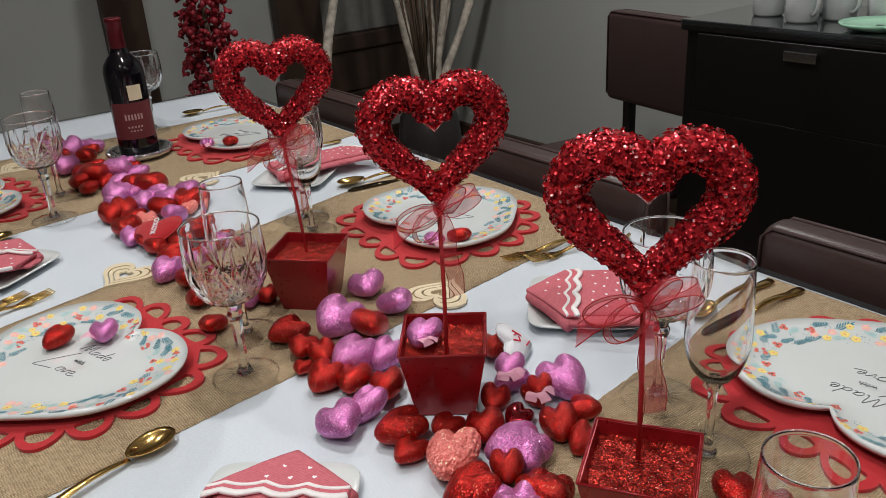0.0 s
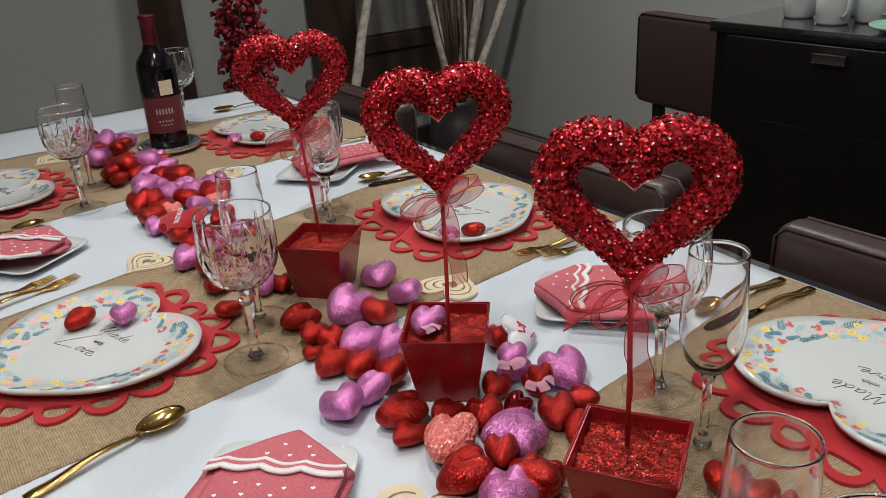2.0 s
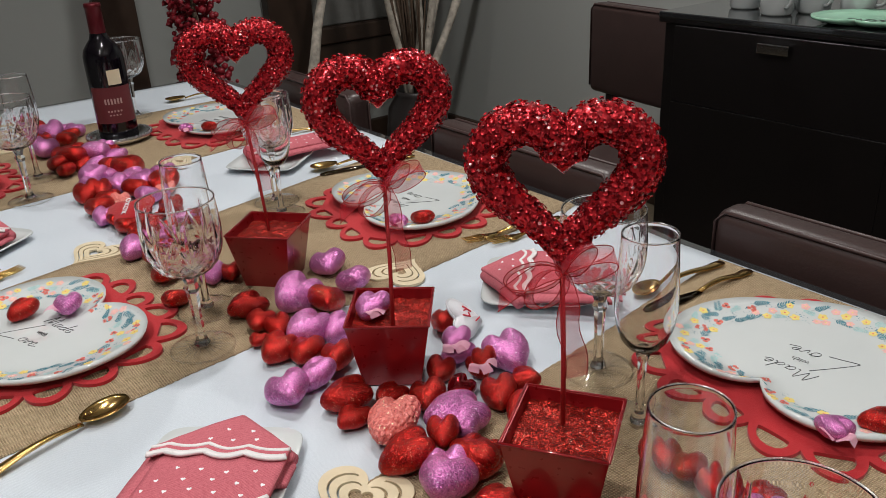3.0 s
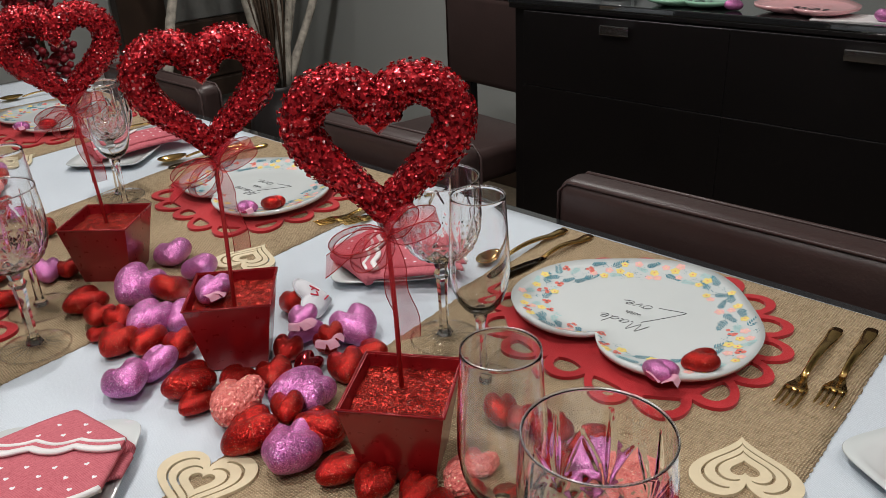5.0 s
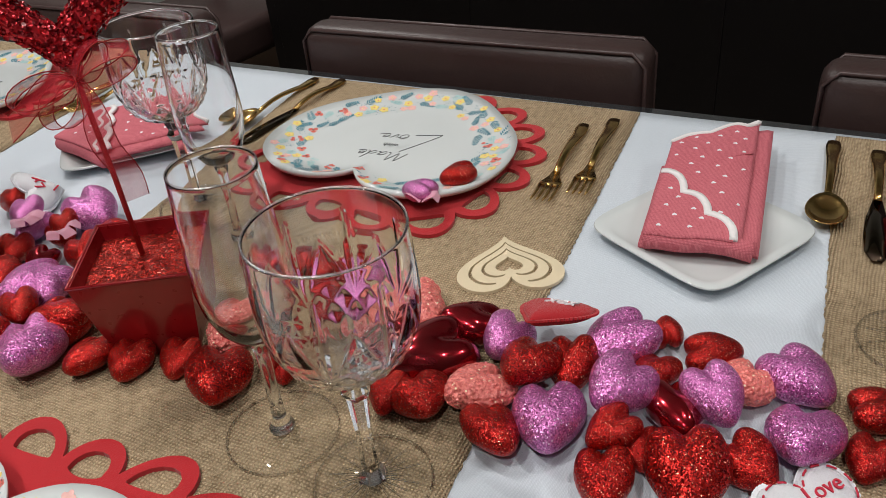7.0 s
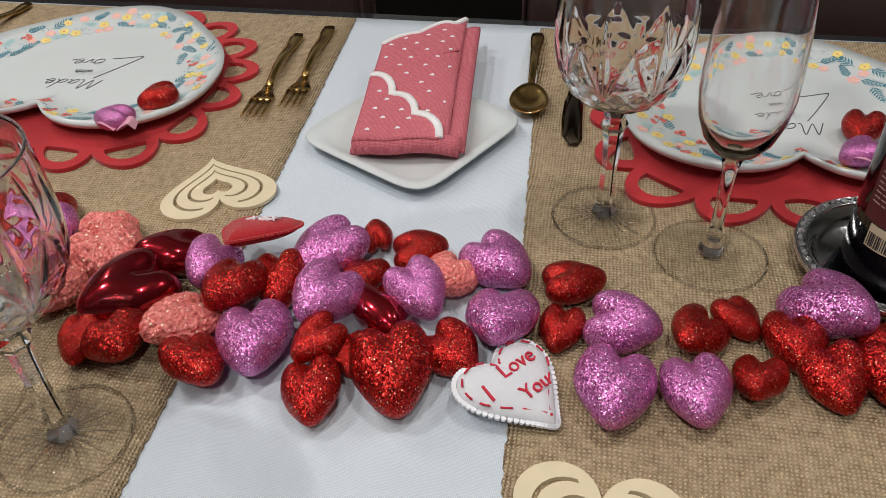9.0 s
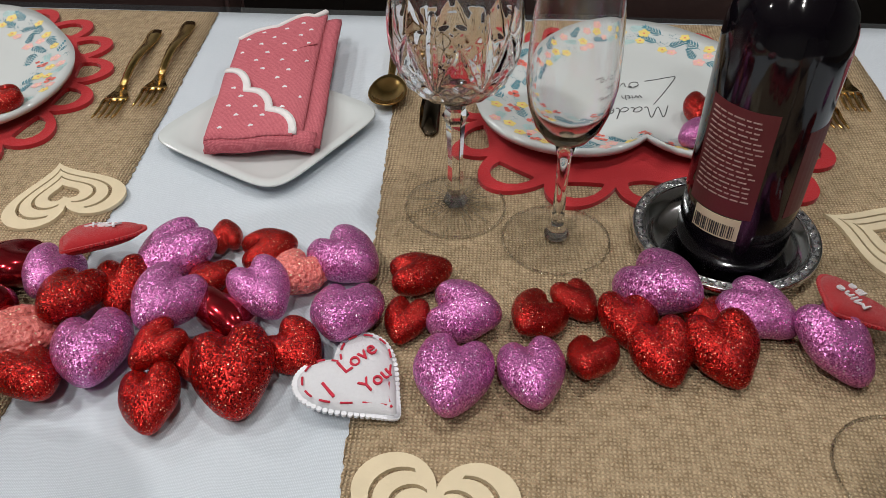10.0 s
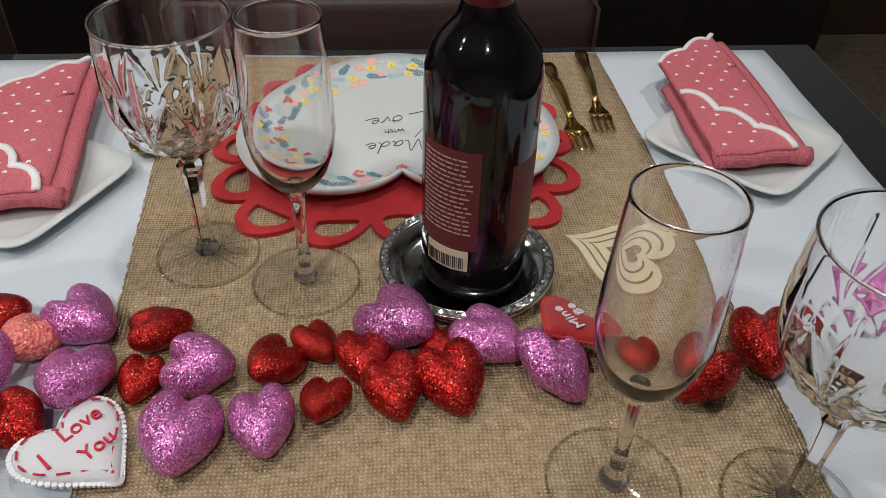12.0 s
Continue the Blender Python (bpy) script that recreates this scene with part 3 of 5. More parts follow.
# sideways and forward lean of each stem, and its thickness
for dy, dx, r0 in ((0.02, 0.05, 0.020), (0.92, 0.02, 0.021), (0.55, -0.12, 0.015), (0.26, 0.10, 0.017), (-0.20, -0.10, 0.015), (-0.42, 0.06, 0.014), (0.10, -0.20, 0.016)):
    part("branch", birch((dx * 0.1, 0.03 * math.copysign(1, dy), 0.09), (dx, dy, 1.78), r0), BIRCH, branches)
stem = tagged(part("birch_pole", birch((-2.78, 1.72, 0.005), (-3.36, 2.60, 1.95), 0.023), BIRCH), "stout birch pole leaning against the panelled frame", "branch")
for k in range(34):
    a, lean = rnd.uniform(0, 6.28), rnd.uniform(0.05, 0.48)
    pts = [(math.cos(a) * (0.02 + lean * s) + rnd.uniform(-0.015, 0.015), math.sin(a) * (0.02 + lean * s) + rnd.uniform(-0.015, 0.015), 0.1 + 1.75 * s) for s in (0, 0.25, 0.5, 0.75, 1)]
    part("twig", tube(pts, [0.005, 0.004, 0.003, 0.002, 0.001], 5), TWIG, branches)

tree = empty("red_berry_tree", pose(-2.95, 1.50, 0), "slim artificial tree of dark red berries", "artificial tree")
part("trunk", tube([(0, 0, 0.02), (0.005, 0, 0.4), (0, 0.004, 1.5)], [0.02, 0.015, 0.006], 8), TWIG, tree)
part("stand", lathe([(0.0, 0.0), (0.12, 0.0), (0.12, 0.02), (0.03, 0.05), (0.0, 0.05)], 24), CERAMIC_VASE, tree)
bm = bmesh.new()
for k in range(1500):
    z = rnd.uniform(0.25, 1.55)
    rmax = 0.145 * (1 - (z - 0.25) / 1.35) ** 0.8 + 0.02
    rr, a = rmax * rnd.uniform(0.45, 1.1) * (0.85 + 0.25 * noise.noise((z * 12, k % 7, 0))), rnd.uniform(0, 6.283)
    bmesh.ops.create_icosphere(bm, subdivisions=1, radius=rnd.uniform(0.008, 0.016), matrix=Matrix.Translation((rr * math.cos(a), rr * math.sin(a), z))) if k < 900 else bmesh.ops.create_cone(bm, segments=4, radius1=0.012, radius2=0.0, depth=0.03, matrix=Matrix.Translation((rr * math.cos(a), rr * math.sin(a), z)) @ Euler((rnd.uniform(0, 6), rnd.uniform(0, 6), 0)).to_matrix().to_4x4())
tagged(part("berry_cover", bm, BERRY, tree), kind="stuff")


# ---- place settings ----
def mat_reach(a):
    """The mat's outer radius: a broad rounded heart with its shallow notch towards +y."""
    d = abs((a - math.pi / 2 + math.pi) % (2 * math.pi) - math.pi)
    return 0.165 + 0.022 * math.exp(-((d - 0.80) / 0.40) ** 2) - 0.010 * math.exp(-(d / 0.28) ** 2)


def scalloped_mat(petals=17):
    """Felt mat with a scalloped edge of open petals."""
    n = petals * 16
    outer = []
    for i in range(n):
        a = 2 * math.pi * (i / n + 0.5 / petals) + math.pi / 2
        r = mat_reach(a) - 0.035 * (1 - math.sin(math.pi * (0.03 + 0.94 * (i % 16) / 16)) ** 0.62)
        outer.append((r * math.cos(a), r * math.sin(a)))
    loops = [outer]
    for k in range(petals):
        a0 = 2 * math.pi * (k + 1) / petals + math.pi / 2
        hole = []
        for i in range(16):
            u = 2 * math.pi * i / 16
            a = a0 + math.cos(u) * 0.315 * 2 * math.pi / petals
            hr = mat_reach(a) - 0.031 + (0.0195 * math.sin(u) if math.sin(u) > 0 else 0.0035 * math.sin(u))
            hole.append((hr * math.cos(a), hr * math.sin(a)))
        loops.append(hole[::-1])
    return slab(loops, 0.004)


MAT_MESH = finish(scalloped_mat(), "mat", FELT_RED, False)


def flower(bm, at, r, petals=5, turn=0.0):
    """A print of round petals that meet in the middle."""
    for k in range(petals):
        a0 = turn + 2 * math.pi * k / petals
        vs = [bm.verts.new((at[0], at[1], at[2]))]
        for i in range(7):
            u = -0.5 + i / 6
            rr = r * (0.72 + 0.28 * math.cos(u * math.pi))
            a = a0 + u * 2.1 * math.pi / petals * (0.98 if petals > 3 else 0.8)
            vs.append(bm.verts.new((at[0] + rr * math.cos(a), at[1] + rr * math.sin(a), at[2])))
        bm.faces.new(vs)


def dot(bm, at, r):
    bm.faces.new([bm.verts.new((at[0] + r * math.cos(k * math.pi / 3), at[1] + r * math.sin(k * math.pi / 3), at[2])) for k in range(6)])


def leaf(bm, at, a, long, wide):
    d, n = Vector((math.cos(a), math.sin(a), 0)), Vector((-math.sin(a), math.cos(a), 0))
    p = Vector(at)
    bm.faces.new([bm.verts.new(v) for v in (p, p + d * long * 0.45 - n * wide, p + d * long, p + d * long * 0.45 + n * wide)])


PLATE_W = 0.281


def floral_meshes():
    """The printed wreath of flowers and leaves round the plate's border, one mesh a colour."""
    rnd = random.Random(3)
    sets = {k: bmesh.new() for k in ("coral", "yellow", "teal", "mint", "blush", "ink")}
    out = plate_loop(240, PLATE_W)
    table = [(math.atan2(y, x), math.hypot(x, y)) for x, y in out]

    def reach(x, y):
        a = math.atan2(y, x)
        return math.hypot(x, y) / min(table, key=lambda q: abs((q[0] - a + math.pi) % (2 * math.pi) - math.pi))[1]

    def sprig(bm, p, a, long, pairs, wide, spread):
        d = Vector((math.cos(a), math.sin(a), 0))
        leaf(bm, p, a, long, 0.0005)
        for q in range(pairs):
            s = 0.22 + 0.70 * q / (pairs - 1)
            for side in (-1, 1):
                leaf(bm, p + d * (long * s), a + side * spread, long * (0.40 - 0.22 * s), wide)
        leaf(bm, p + d * long * 0.9, a, long * 0.26, wide)
    placed = []
    kinds = ["coral", "teal", "yellow", "mint", "blush", "teal", "mint", "teal", "yellow", "berries", "teal", "dots"]
    tries = 0
    while tries < 3500:
        tries += 1
        x, y = out[rnd.randrange(240)]
        notch = math.hypot(x, y - PLATE_W * 0.34) < 0.035
        s = rnd.uniform(0.86 if notch else 0.70, 0.93)
        kind = rnd.choice(kinds)
        room = {"coral": 0.0068, "yellow": 0.0066, "teal": 0.0088, "mint": 0.0080, "blush": 0.0062, "berries": 0.0075, "dots": 0.006}[kind]
        p = Vector((x * s, y * s, 0))
        if any((p - q).length < 0.72 * (room + r) for q, r in placed):
            continue
        placed.append((p, room))
        a = rnd.uniform(0, 6.283)
        along = math.atan2(y, x) + rnd.choice((-1, 1)) * rnd.uniform(0.7, 1.9)
        d = Vector((math.cos(along), math.sin(along), 0))
        if kind == "coral":
            flower(sets["coral"], p, rnd.uniform(0.0048, 0.0066), rnd.choice((3, 4)), a)
            dot(sets["ink"], p, 0.0014)
            sprig(sets["mint"], p - d * 0.006, along + math.pi, 0.011, 3, 0.0013, 0.8)
        elif kind == "yellow":
            flower(sets["yellow"], p, rnd.uniform(0.0048, 0.0062), 5, a)
            dot(sets["coral"], p, 0.0011)
        elif kind == "teal":
            sprig(sets["teal"], p - d * 0.010, along, rnd.uniform(0.020, 0.027), 6, 0.0010, 0.7)
        elif kind == "mint":
            sprig(sets["mint"], p - d * 0.009, along, rnd.uniform(0.016, 0.021), 7, 0.0010, 0.95)
        elif kind == "blush":
            flower(sets["blush"], p, rnd.uniform(0.0045, 0.0062), 5, a)
            dot(sets["yellow"], p, 0.001)
        elif kind == "berries":
            for q in range(5):
                c = p + Vector((rnd.uniform(-0.006, 0.006), rnd.uniform(-0.006, 0.006), 0))
                flower(sets["coral"], c, rnd.uniform(0.0022, 0.0031), 4, a + q)
                dot(sets["ink"], c, 0.0006)
            sprig(sets["teal"], p - d * 0.008, along, 0.013, 2, 0.0010, 0.7)
        else:
            for q in range(11):
                dot(sets["teal"], p + Vector((rnd.uniform(-0.005, 0.005), rnd.uniform(-0.005, 0.005), 0)), 0.0005)
    for key, bm in sets.items():
        lift = {"coral": 0.00030, "yellow": 0.00026, "blush": 0.00022, "ink": 0.0005, "mint": 0.00008}.get(key, 0.00014)
        drop = []
        for v in bm.verts:
            s = reach(v.co.x, v.co.y)
            v.co.z = plate_height(min(s, 1.0)) + 0.0036 + lift
            if s > 0.985:
                drop.append(v)
        bmesh.ops.delete(bm, geom=drop, context="VERTS")
    return sets


PLATE_MESH = finish(shallow_heart(PLATE_W, 0.02, n=96, rings=10), "plate", PORCELAIN)
INKS = {"coral": CORAL_INK, "yellow": YELLOW_INK, "teal": TEAL_INK, "mint": MINT_INK, "blush": BLUSH_INK, "ink": INK}
NAMES = {"coral": "coral_flower_print", "yellow": "yellow_flower_print", "teal": "teal_leaf_print", "mint": "pale_leaf_print", "blush": "blush_bud_print", "ink": "dark_dot_print"}
FLORAL = {k: finish(b, NAMES[k], INKS[k], False) for k, b in floral_meshes().items()}


# pen strokes of the plate's words, in millimetres
PEN = {
    "M": [(0, 0), (3, 15), (5, 17), (8, 3), (10, 3), (14, 17), (16, 15), (18, 2), (21, 1)],
    "a": [(30, 8), (26, 8), (23, 4), (25, 0), (29, 3), (31, 8), (30, 2), (33, 1)],
    "d": [(42, 7), (38, 7), (35, 3), (38, 0), (42, 4), (45, 18), (43, 6), (44, 1), (46, 1)],
    "e": [(48, 4), (53, 5), (53, 9), (49, 8), (48, 3), (51, 0), (57, 3)],
    "L": [(2, 46), (-12, 24), (-25, 1), (-22, -1), (-6, 3), (4, 5)],
    "o": [(4, 8), (0, 5), (1, 0), (6, 0), (8, 5), (5, 8), (9, 7)],
    "v": [(11, 7), (13, 0), (17, 8), (19, 7)],
    "e_end": [(21, 4), (26, 5), (26, 9), (22, 8), (21, 3), (24, 0), (33, 3)],
}


def pen_stroke(key, x, y, z, k, slant=0.25, turn=8.0):
    """A thin ink line along one letter, smoothed between its turning points."""
    pts = [Vector((p[0] + slant * p[1], p[1])) * 0.001 * k for p in PEN[key]]
    line = []
    for i in range(len(pts) - 1):
        p0, p1, p2, p3 = pts[max(i - 1, 0)], pts[i], pts[i + 1], pts[min(i + 2, len(pts) - 1)]
        for j in range(5):
            t = j / 5
            line.append(0.5 * (2 * p1 + (p2 - p0) * t + (2 * p0 - 5 * p1 + 4 * p2 - p3) * t * t + (3 * p1 - p0 - 3 * p2 + p3) * t ** 3))
    line.append(pts[-1])
    c, s = math.cos(radians(turn)), math.sin(radians(turn))
    return tube([(x + c * q.x - s * q.y, y + s * q.x + c * q.y, z) for q in line], 0.00042, 5)


def heart_plate():
    """Origin under the plate; the notch lies towards +y and the words read from -y."""
    ob = empty("dinner_plate", Matrix(), "white heart-shaped dinner plate with a printed flower border", "plate", "dinner plates")
    part("plate", PLATE_MESH, PORCELAIN, ob)
    for k in FLORAL:
        tagged(part(NAMES[k], FLORAL[k], INKS[k], ob), kind="stuff")
    z = 0.0076
    for key in ("M", "a", "d", "e"):
        part("lettering", pen_stroke(key, -0.026, 0.022, z, 1.0), INK, ob, "black handwritten words")
    part("lettering", inked("with", 0.011, INK, 0.1, 0.0002, 0.012), INK, ob, m=pose(0.004, 0.009, z, 0, 0, 8))
    for key in ("o", "v", "e_end"):
        part("lettering", pen_stroke(key, -0.004, -0.018, z, 1.05), INK, ob)
    part("lettering", pen_stroke("L", -0.014, -0.026, z, 1.0, 0.1), INK, ob)
    return ob


plate = heart_plate()
# x, y, turn of the plate; x, y of the mat
SETTINGS = [
    (-0.226, 1.091, 176, -0.225, 1.089),
    (0.437, 1.094, 180, 0.434, 1.090),
    (-0.936, 1.070, 175, -0.936, 1.064),
    (-1.705, 1.055, 182, -1.690, 1.045),
    (-0.876, 0.449, 8, -0.882, 0.452),
    (-1.655, 0.430, 4, -1.660, 0.435),
    (-0.205, 0.475, 4, -0.190, 0.480),
    (0.420, 0.420, 2, 0.420, 0.430),
]
for k, (px, py, pa, mx, my) in enumerate(SETTINGS):
    tagged(part("placemat", MAT_MESH, FELT_RED, m=pose(mx, my, CLOTH + 0.0002, 0, 0, pa)), "red felt placemat with an open scalloped edge under a plate", "placemat", "placemats")
    m = pose(px, py, CLOTH + 0.0044, 0, 0, pa)
    if k == 0:
        plate.matrix_basis = m
    else:
        copy_thing(plate, m)


# ---- small square plates and napkins ----
def rounded_square(n, side, r=6.5):
    pts = []
    for i in range(n):
        a = 2 * math.pi * i / n
        c, s = abs(math.cos(a)) ** (2 / r), abs(math.sin(a)) ** (2 / r)
        pts.append((math.copysign(c, math.cos(a)) * side / 2, math.copysign(s, math.sin(a)) * side / 2))
    return pts


def square_plate_mesh(side=0.146):
    bm = bmesh.new()
    out = rounded_square(120, side)
    rows = []
    for s, z in ((0.60, 0.0), (0.66, 0.001), (0.80, 0.0045), (0.985, 0.0105), (1.0, 0.0118), (0.99, 0.0132), (0.82, 0.0085), (0.70, 0.0055), (0.5, 0.0044)):
        rows.append([bm.verts.new((x * s, y * s, z)) for x, y in out])
    c0, c1 = bm.verts.new((0, 0, 0.0)), bm.verts.new((0, 0, 0.0044))
    n = len(out)
    for i in range(n):
        j = (i + 1) % n
        bm.faces.new((rows[0][j], rows[0][i], c0))
        bm.faces.new((rows[-1][i], rows[-1][j], c1))
        for a, b in zip(rows, rows[1:]):
            bm.faces.new((a[i], a[j], b[j], b[i]))
    bmesh.ops.recalc_face_normals(bm, faces=bm.faces)
    return bm


SIDE_PLATE = finish(square_plate_mesh(), "side_plate", PORCELAIN)


PRINT_HEART = finish(slab([heart_loop(12, 0.0046)], 0.0004), "printed_heart", WHITE_PUFF, False)


def sheet(grid, height, thick):
    """A cloth over a grid of (x, y), laid at height(x, y), with a given thickness."""
    bm = bmesh.new()
    lo = [[bm.verts.new((x, y, height(x, y))) for x, y in row] for row in grid]
    hi = [[bm.verts.new((x, y, height(x, y) + thick)) for x, y in row] for row in grid]
    ny, nx = len(grid), len(grid[0])
    for k, g in enumerate((lo, hi)):
        for j in range(ny - 1):
            for i in range(nx - 1):
                q = (g[j][i], g[j][i + 1], g[j + 1][i + 1], g[j + 1][i])
                bm.faces.new(q if k else q[::-1])
    for j in range(ny - 1):
        for i in (0, nx - 1):
            bm.faces.new((lo[j][i], lo[j + 1][i], hi[j + 1][i], hi[j][i]))
    for i in range(nx - 1):
        for j in (0, ny - 1):
            bm.faces.new((lo[j][i], lo[j][i + 1], hi[j][i + 1], hi[j][i]))
    bmesh.ops.recalc_face_normals(bm, faces=bm.faces)
    return bm


def span(x0, x1, low, high, nx, ny):
    """A grid between two edges y = low(x) and y = high(x)."""
    xs = [x0 + (x1 - x0) * i / nx for i in range(nx + 1)]
    return [[(x, low(x) + (high(x) - low(x)) * j / ny) for x in xs] for j in range(ny + 1)]


def band(points, wide):
    """A flat strip of (x, y) rows along a line."""
    rows = [[], [], []]
    for i, (x, y) in enumerate(points):
        p, q = points[max(i - 1, 0)], points[min(i + 1, len(points) - 1)]
        d = Vector((q[0] - p[0], q[1] - p[1])).normalized()
        for r, off in zip(rows, (-wide / 2, 0, wide / 2)):
            r.append((x - d.y * off, y + d.x * off))
    return rows


def scallops(x0, y0, x1, y1, count, n=10):
    """A falling line of rounded steps."""
    pts = []
    for k in range(count):
        ax, ay = x0 + (x1 - x0) * k / count, y0 + (y1 - y0) * k / count
        bx, by = x0 + (x1 - x0) * (k + 1) / count, y0 + (y1 - y0) * (k + 1) / count
        for i in range(n):
            t = math.pi / 2 * i / n
            pts.append((ax + (bx - ax) * math.sin(t), by + (ay - by) * math.cos(t)))
    return pts + [(x1, y1)]


def napkin(pointed=False):
    """Origin on the plate; the folded front lies at -y and the loose scalloped end at +y. pointed: folded to a point at the front."""
    kind = "folded to a point" if pointed else "folded lengthwise"
    ob = empty("napkin", Matrix(), "pink napkin with white hearts and scalloped trim, " + kind, "napkin", "napkins")
    W, L = (0.132, 0.175) if pointed else (0.088, 0.222)
    h = W / 2

    def sag(x, y):
        crumple = 0.0022 * noise.noise((x * 22, y * 16, 3.1)) + 0.0010 * noise.noise((x * 60, y * 60, 1.7))
        return 0.006 * math.exp(-((y - 0.02) / 0.10) ** 2) - 0.003 * (abs(x) / h) ** 3 + 0.007 * (y + L / 2) / L + crumple

    def front(x):
        return -L / 2 + (0.78 * abs(x + 0.004) if pointed else 0.0015 * math.sin(x * 90))

    def back(x):
        u = (x + h) / W
        return L / 2 - 0.060 * (1 - u) + 0.008 * abs(math.sin(math.pi * 2.6 * u))
    for dx, cut, z in ((-0.005, 0.030, 0.001), (0.004, 0.012, 0.0062)):
        part("fold", sheet(span(-h + dx, h + dx, lambda x: front(x) + 0.002, lambda x: back(x) - cut, 16, 26), lambda x, y: sag(x, y) + z, 0.0045), NAPKIN, ob)
    part("fold", sheet(span(-h, h - 0.010, front, back, 24, 34), lambda x, y: sag(x, y) + 0.0114 - 0.004 * max(0.0, (x + 0.004) / h) ** 4, 0.0042), NAPKIN, ob)
    part("front_roll", tube([(-h + W * i / 12, front(-h + W * i / 12) + 0.0045, sag(-h + W * i / 12, -L / 2) + 0.0094) for i in range(13)], 0.0088, 12), NAPKIN, ob)
    hem = [(-h + (W - 0.010) * i / 40, back(-h + (W - 0.010) * i / 40)) for i in range(41)]
    part("scalloped_hem", sheet(band(hem, 0.0042), lambda x, y: sag(x, y) + 0.0120, 0.0048), LACE, ob, "white scalloped hem")
    if pointed:
        edge = [(x, -L / 2 + 0.062 + 0.006 * abs(math.sin((x + h) / W * math.pi * 3.4))) for x in [-h + W * i / 48 for i in range(49)]]
    else:
        edge = scallops(-h - 0.001, -L / 2 + 0.098, h * 0.62, -L / 2 + 0.001, 3)
    flap = [[(x, front(x) - 0.001 + (max(y, front(x)) - front(x) + 0.001) * j / 10) for x, y in edge] for j in range(11)]
    part("flap", sheet(flap, lambda x, y: sag(x, y) + 0.0156, 0.0030), NAPKIN, ob)
    part("scalloped_trim", sheet(band(edge, 0.0065), lambda x, y: sag(x, y) + 0.0170, 0.0030), LACE, ob, "white scalloped trim")
    if pointed:
        part("scalloped_trim", sheet(band([(x, y - 0.012) for x, y in edge], 0.0035), lambda x, y: sag(x, y) + 0.0170, 0.0026), LACE, ob, "white scalloped trim")
    else:
        # pressed crease across the top fold
        part("crease", tube([(-h + 0.012 + 0.064 * i / 10, -0.012 + 0.050 * i / 10, sag(-h + 0.012 + 0.064 * i / 10, -0.012 + 0.050 * i / 10) + 0.0153) for i in range(11)], 0.0007, 5), NAPKIN, ob)
    for j in range(15):
        for i in range(5):
            x = -h + 0.010 + i * 0.0235 + (0.0118 if j % 2 else 0) + 0.002 * math.sin(j * 3.7 + i)
            y = -L / 2 + 0.012 + j * 0.0150 + 0.002 * math.sin(j + i * 2.3)
            if x > h - 0.018 or y > back(x) - 0.008 or y < front(x) + 0.009:
                continue
            level = min(edge, key=lambda p: abs(p[0] - x))[1] if x < edge[-1][0] else -1
            if abs(y - level) < 0.010 or (pointed and abs(y - level + 0.012) < 0.008):
                continue
            z = sag(x, y) + (0.0184 if y < level else 0.0154 - 0.004 * max(0.0, (x + 0.004) / h) ** 4)
            part("printed_heart", PRINT_HEART, WHITE_PUFF, ob, m=pose(x, y, z, 0, 0, 180 + 20 * math.sin(9 * j + i)))
    return ob


nap, nap_pointed = napkin(), napkin(True)
# x, y, turn of the small plate; x, y, turn of the napkin; folded to a point
SIDES = [
    (0.117, 1.022, -29, 0.112, 1.090, 5, False),
    (0.758, 1.065, -48, 0.752, 1.127, 2, False),
    (-0.565, 1.012, 45, -0.548, 1.012, -48, True),
    (-1.330, 1.000, 40, -1.335, 1.075, -12, False),
    (-0.475, 0.515, 48, -0.459, 0.505, 226, True),
    (-1.270, 0.440, 35, -1.265, 0.425, 226, True),
    (0.130, 0.400, 30, 0.125, 0.380, 185, True),
]
for k, (px, py, pa, nx, ny, na, tip) in enumerate(SIDES):
    tagged(part("side_plate", SIDE_PLATE, PORCELAIN, m=pose(px, py, TOP + 0.0004, 0, 0, pa)), "small square white porcelain plate under a napkin", "plate", "side plates")
    m = pose(nx, ny, TOP + 0.0095, 0, 0, na)
    one = nap_pointed if tip else nap
    if k in (0, 2):
        one.matrix_basis = m
    else:
        copy_thing(one, m)


# ---- cutlery ----
def handle_bm(long, bm):
    """A flat handle that widens to its end, along +y from 0."""
    prev = None
    for i in range(13):
        u = i / 12
        w = 0.0032 + 0.0045 * u ** 1.6
        if u > 0.96:
            w *= 0.72
        z = 0.0035 + 0.006 * math.sin(math.pi * min(1, u * 1.3)) * (1 - 0.4 * u)
        t = 0.0013
        y = u * long
        ring = [bm.verts.new(p) for p in ((-w, y, z - t), (w, y, z - t), (w, y, z + t * 0.6), (w * 0.4, y, z + t * 1.3), (-w * 0.4, y, z + t * 1.3), (-w, y, z + t * 0.6))]
        if prev:
            for a in range(6):
                b = (a + 1) % 6
                bm.faces.new((prev[a], prev[b], ring[b], ring[a]))
        else:
            bm.faces.new(ring[::-1])
        prev = ring
    bm.faces.new(prev)
    return bm


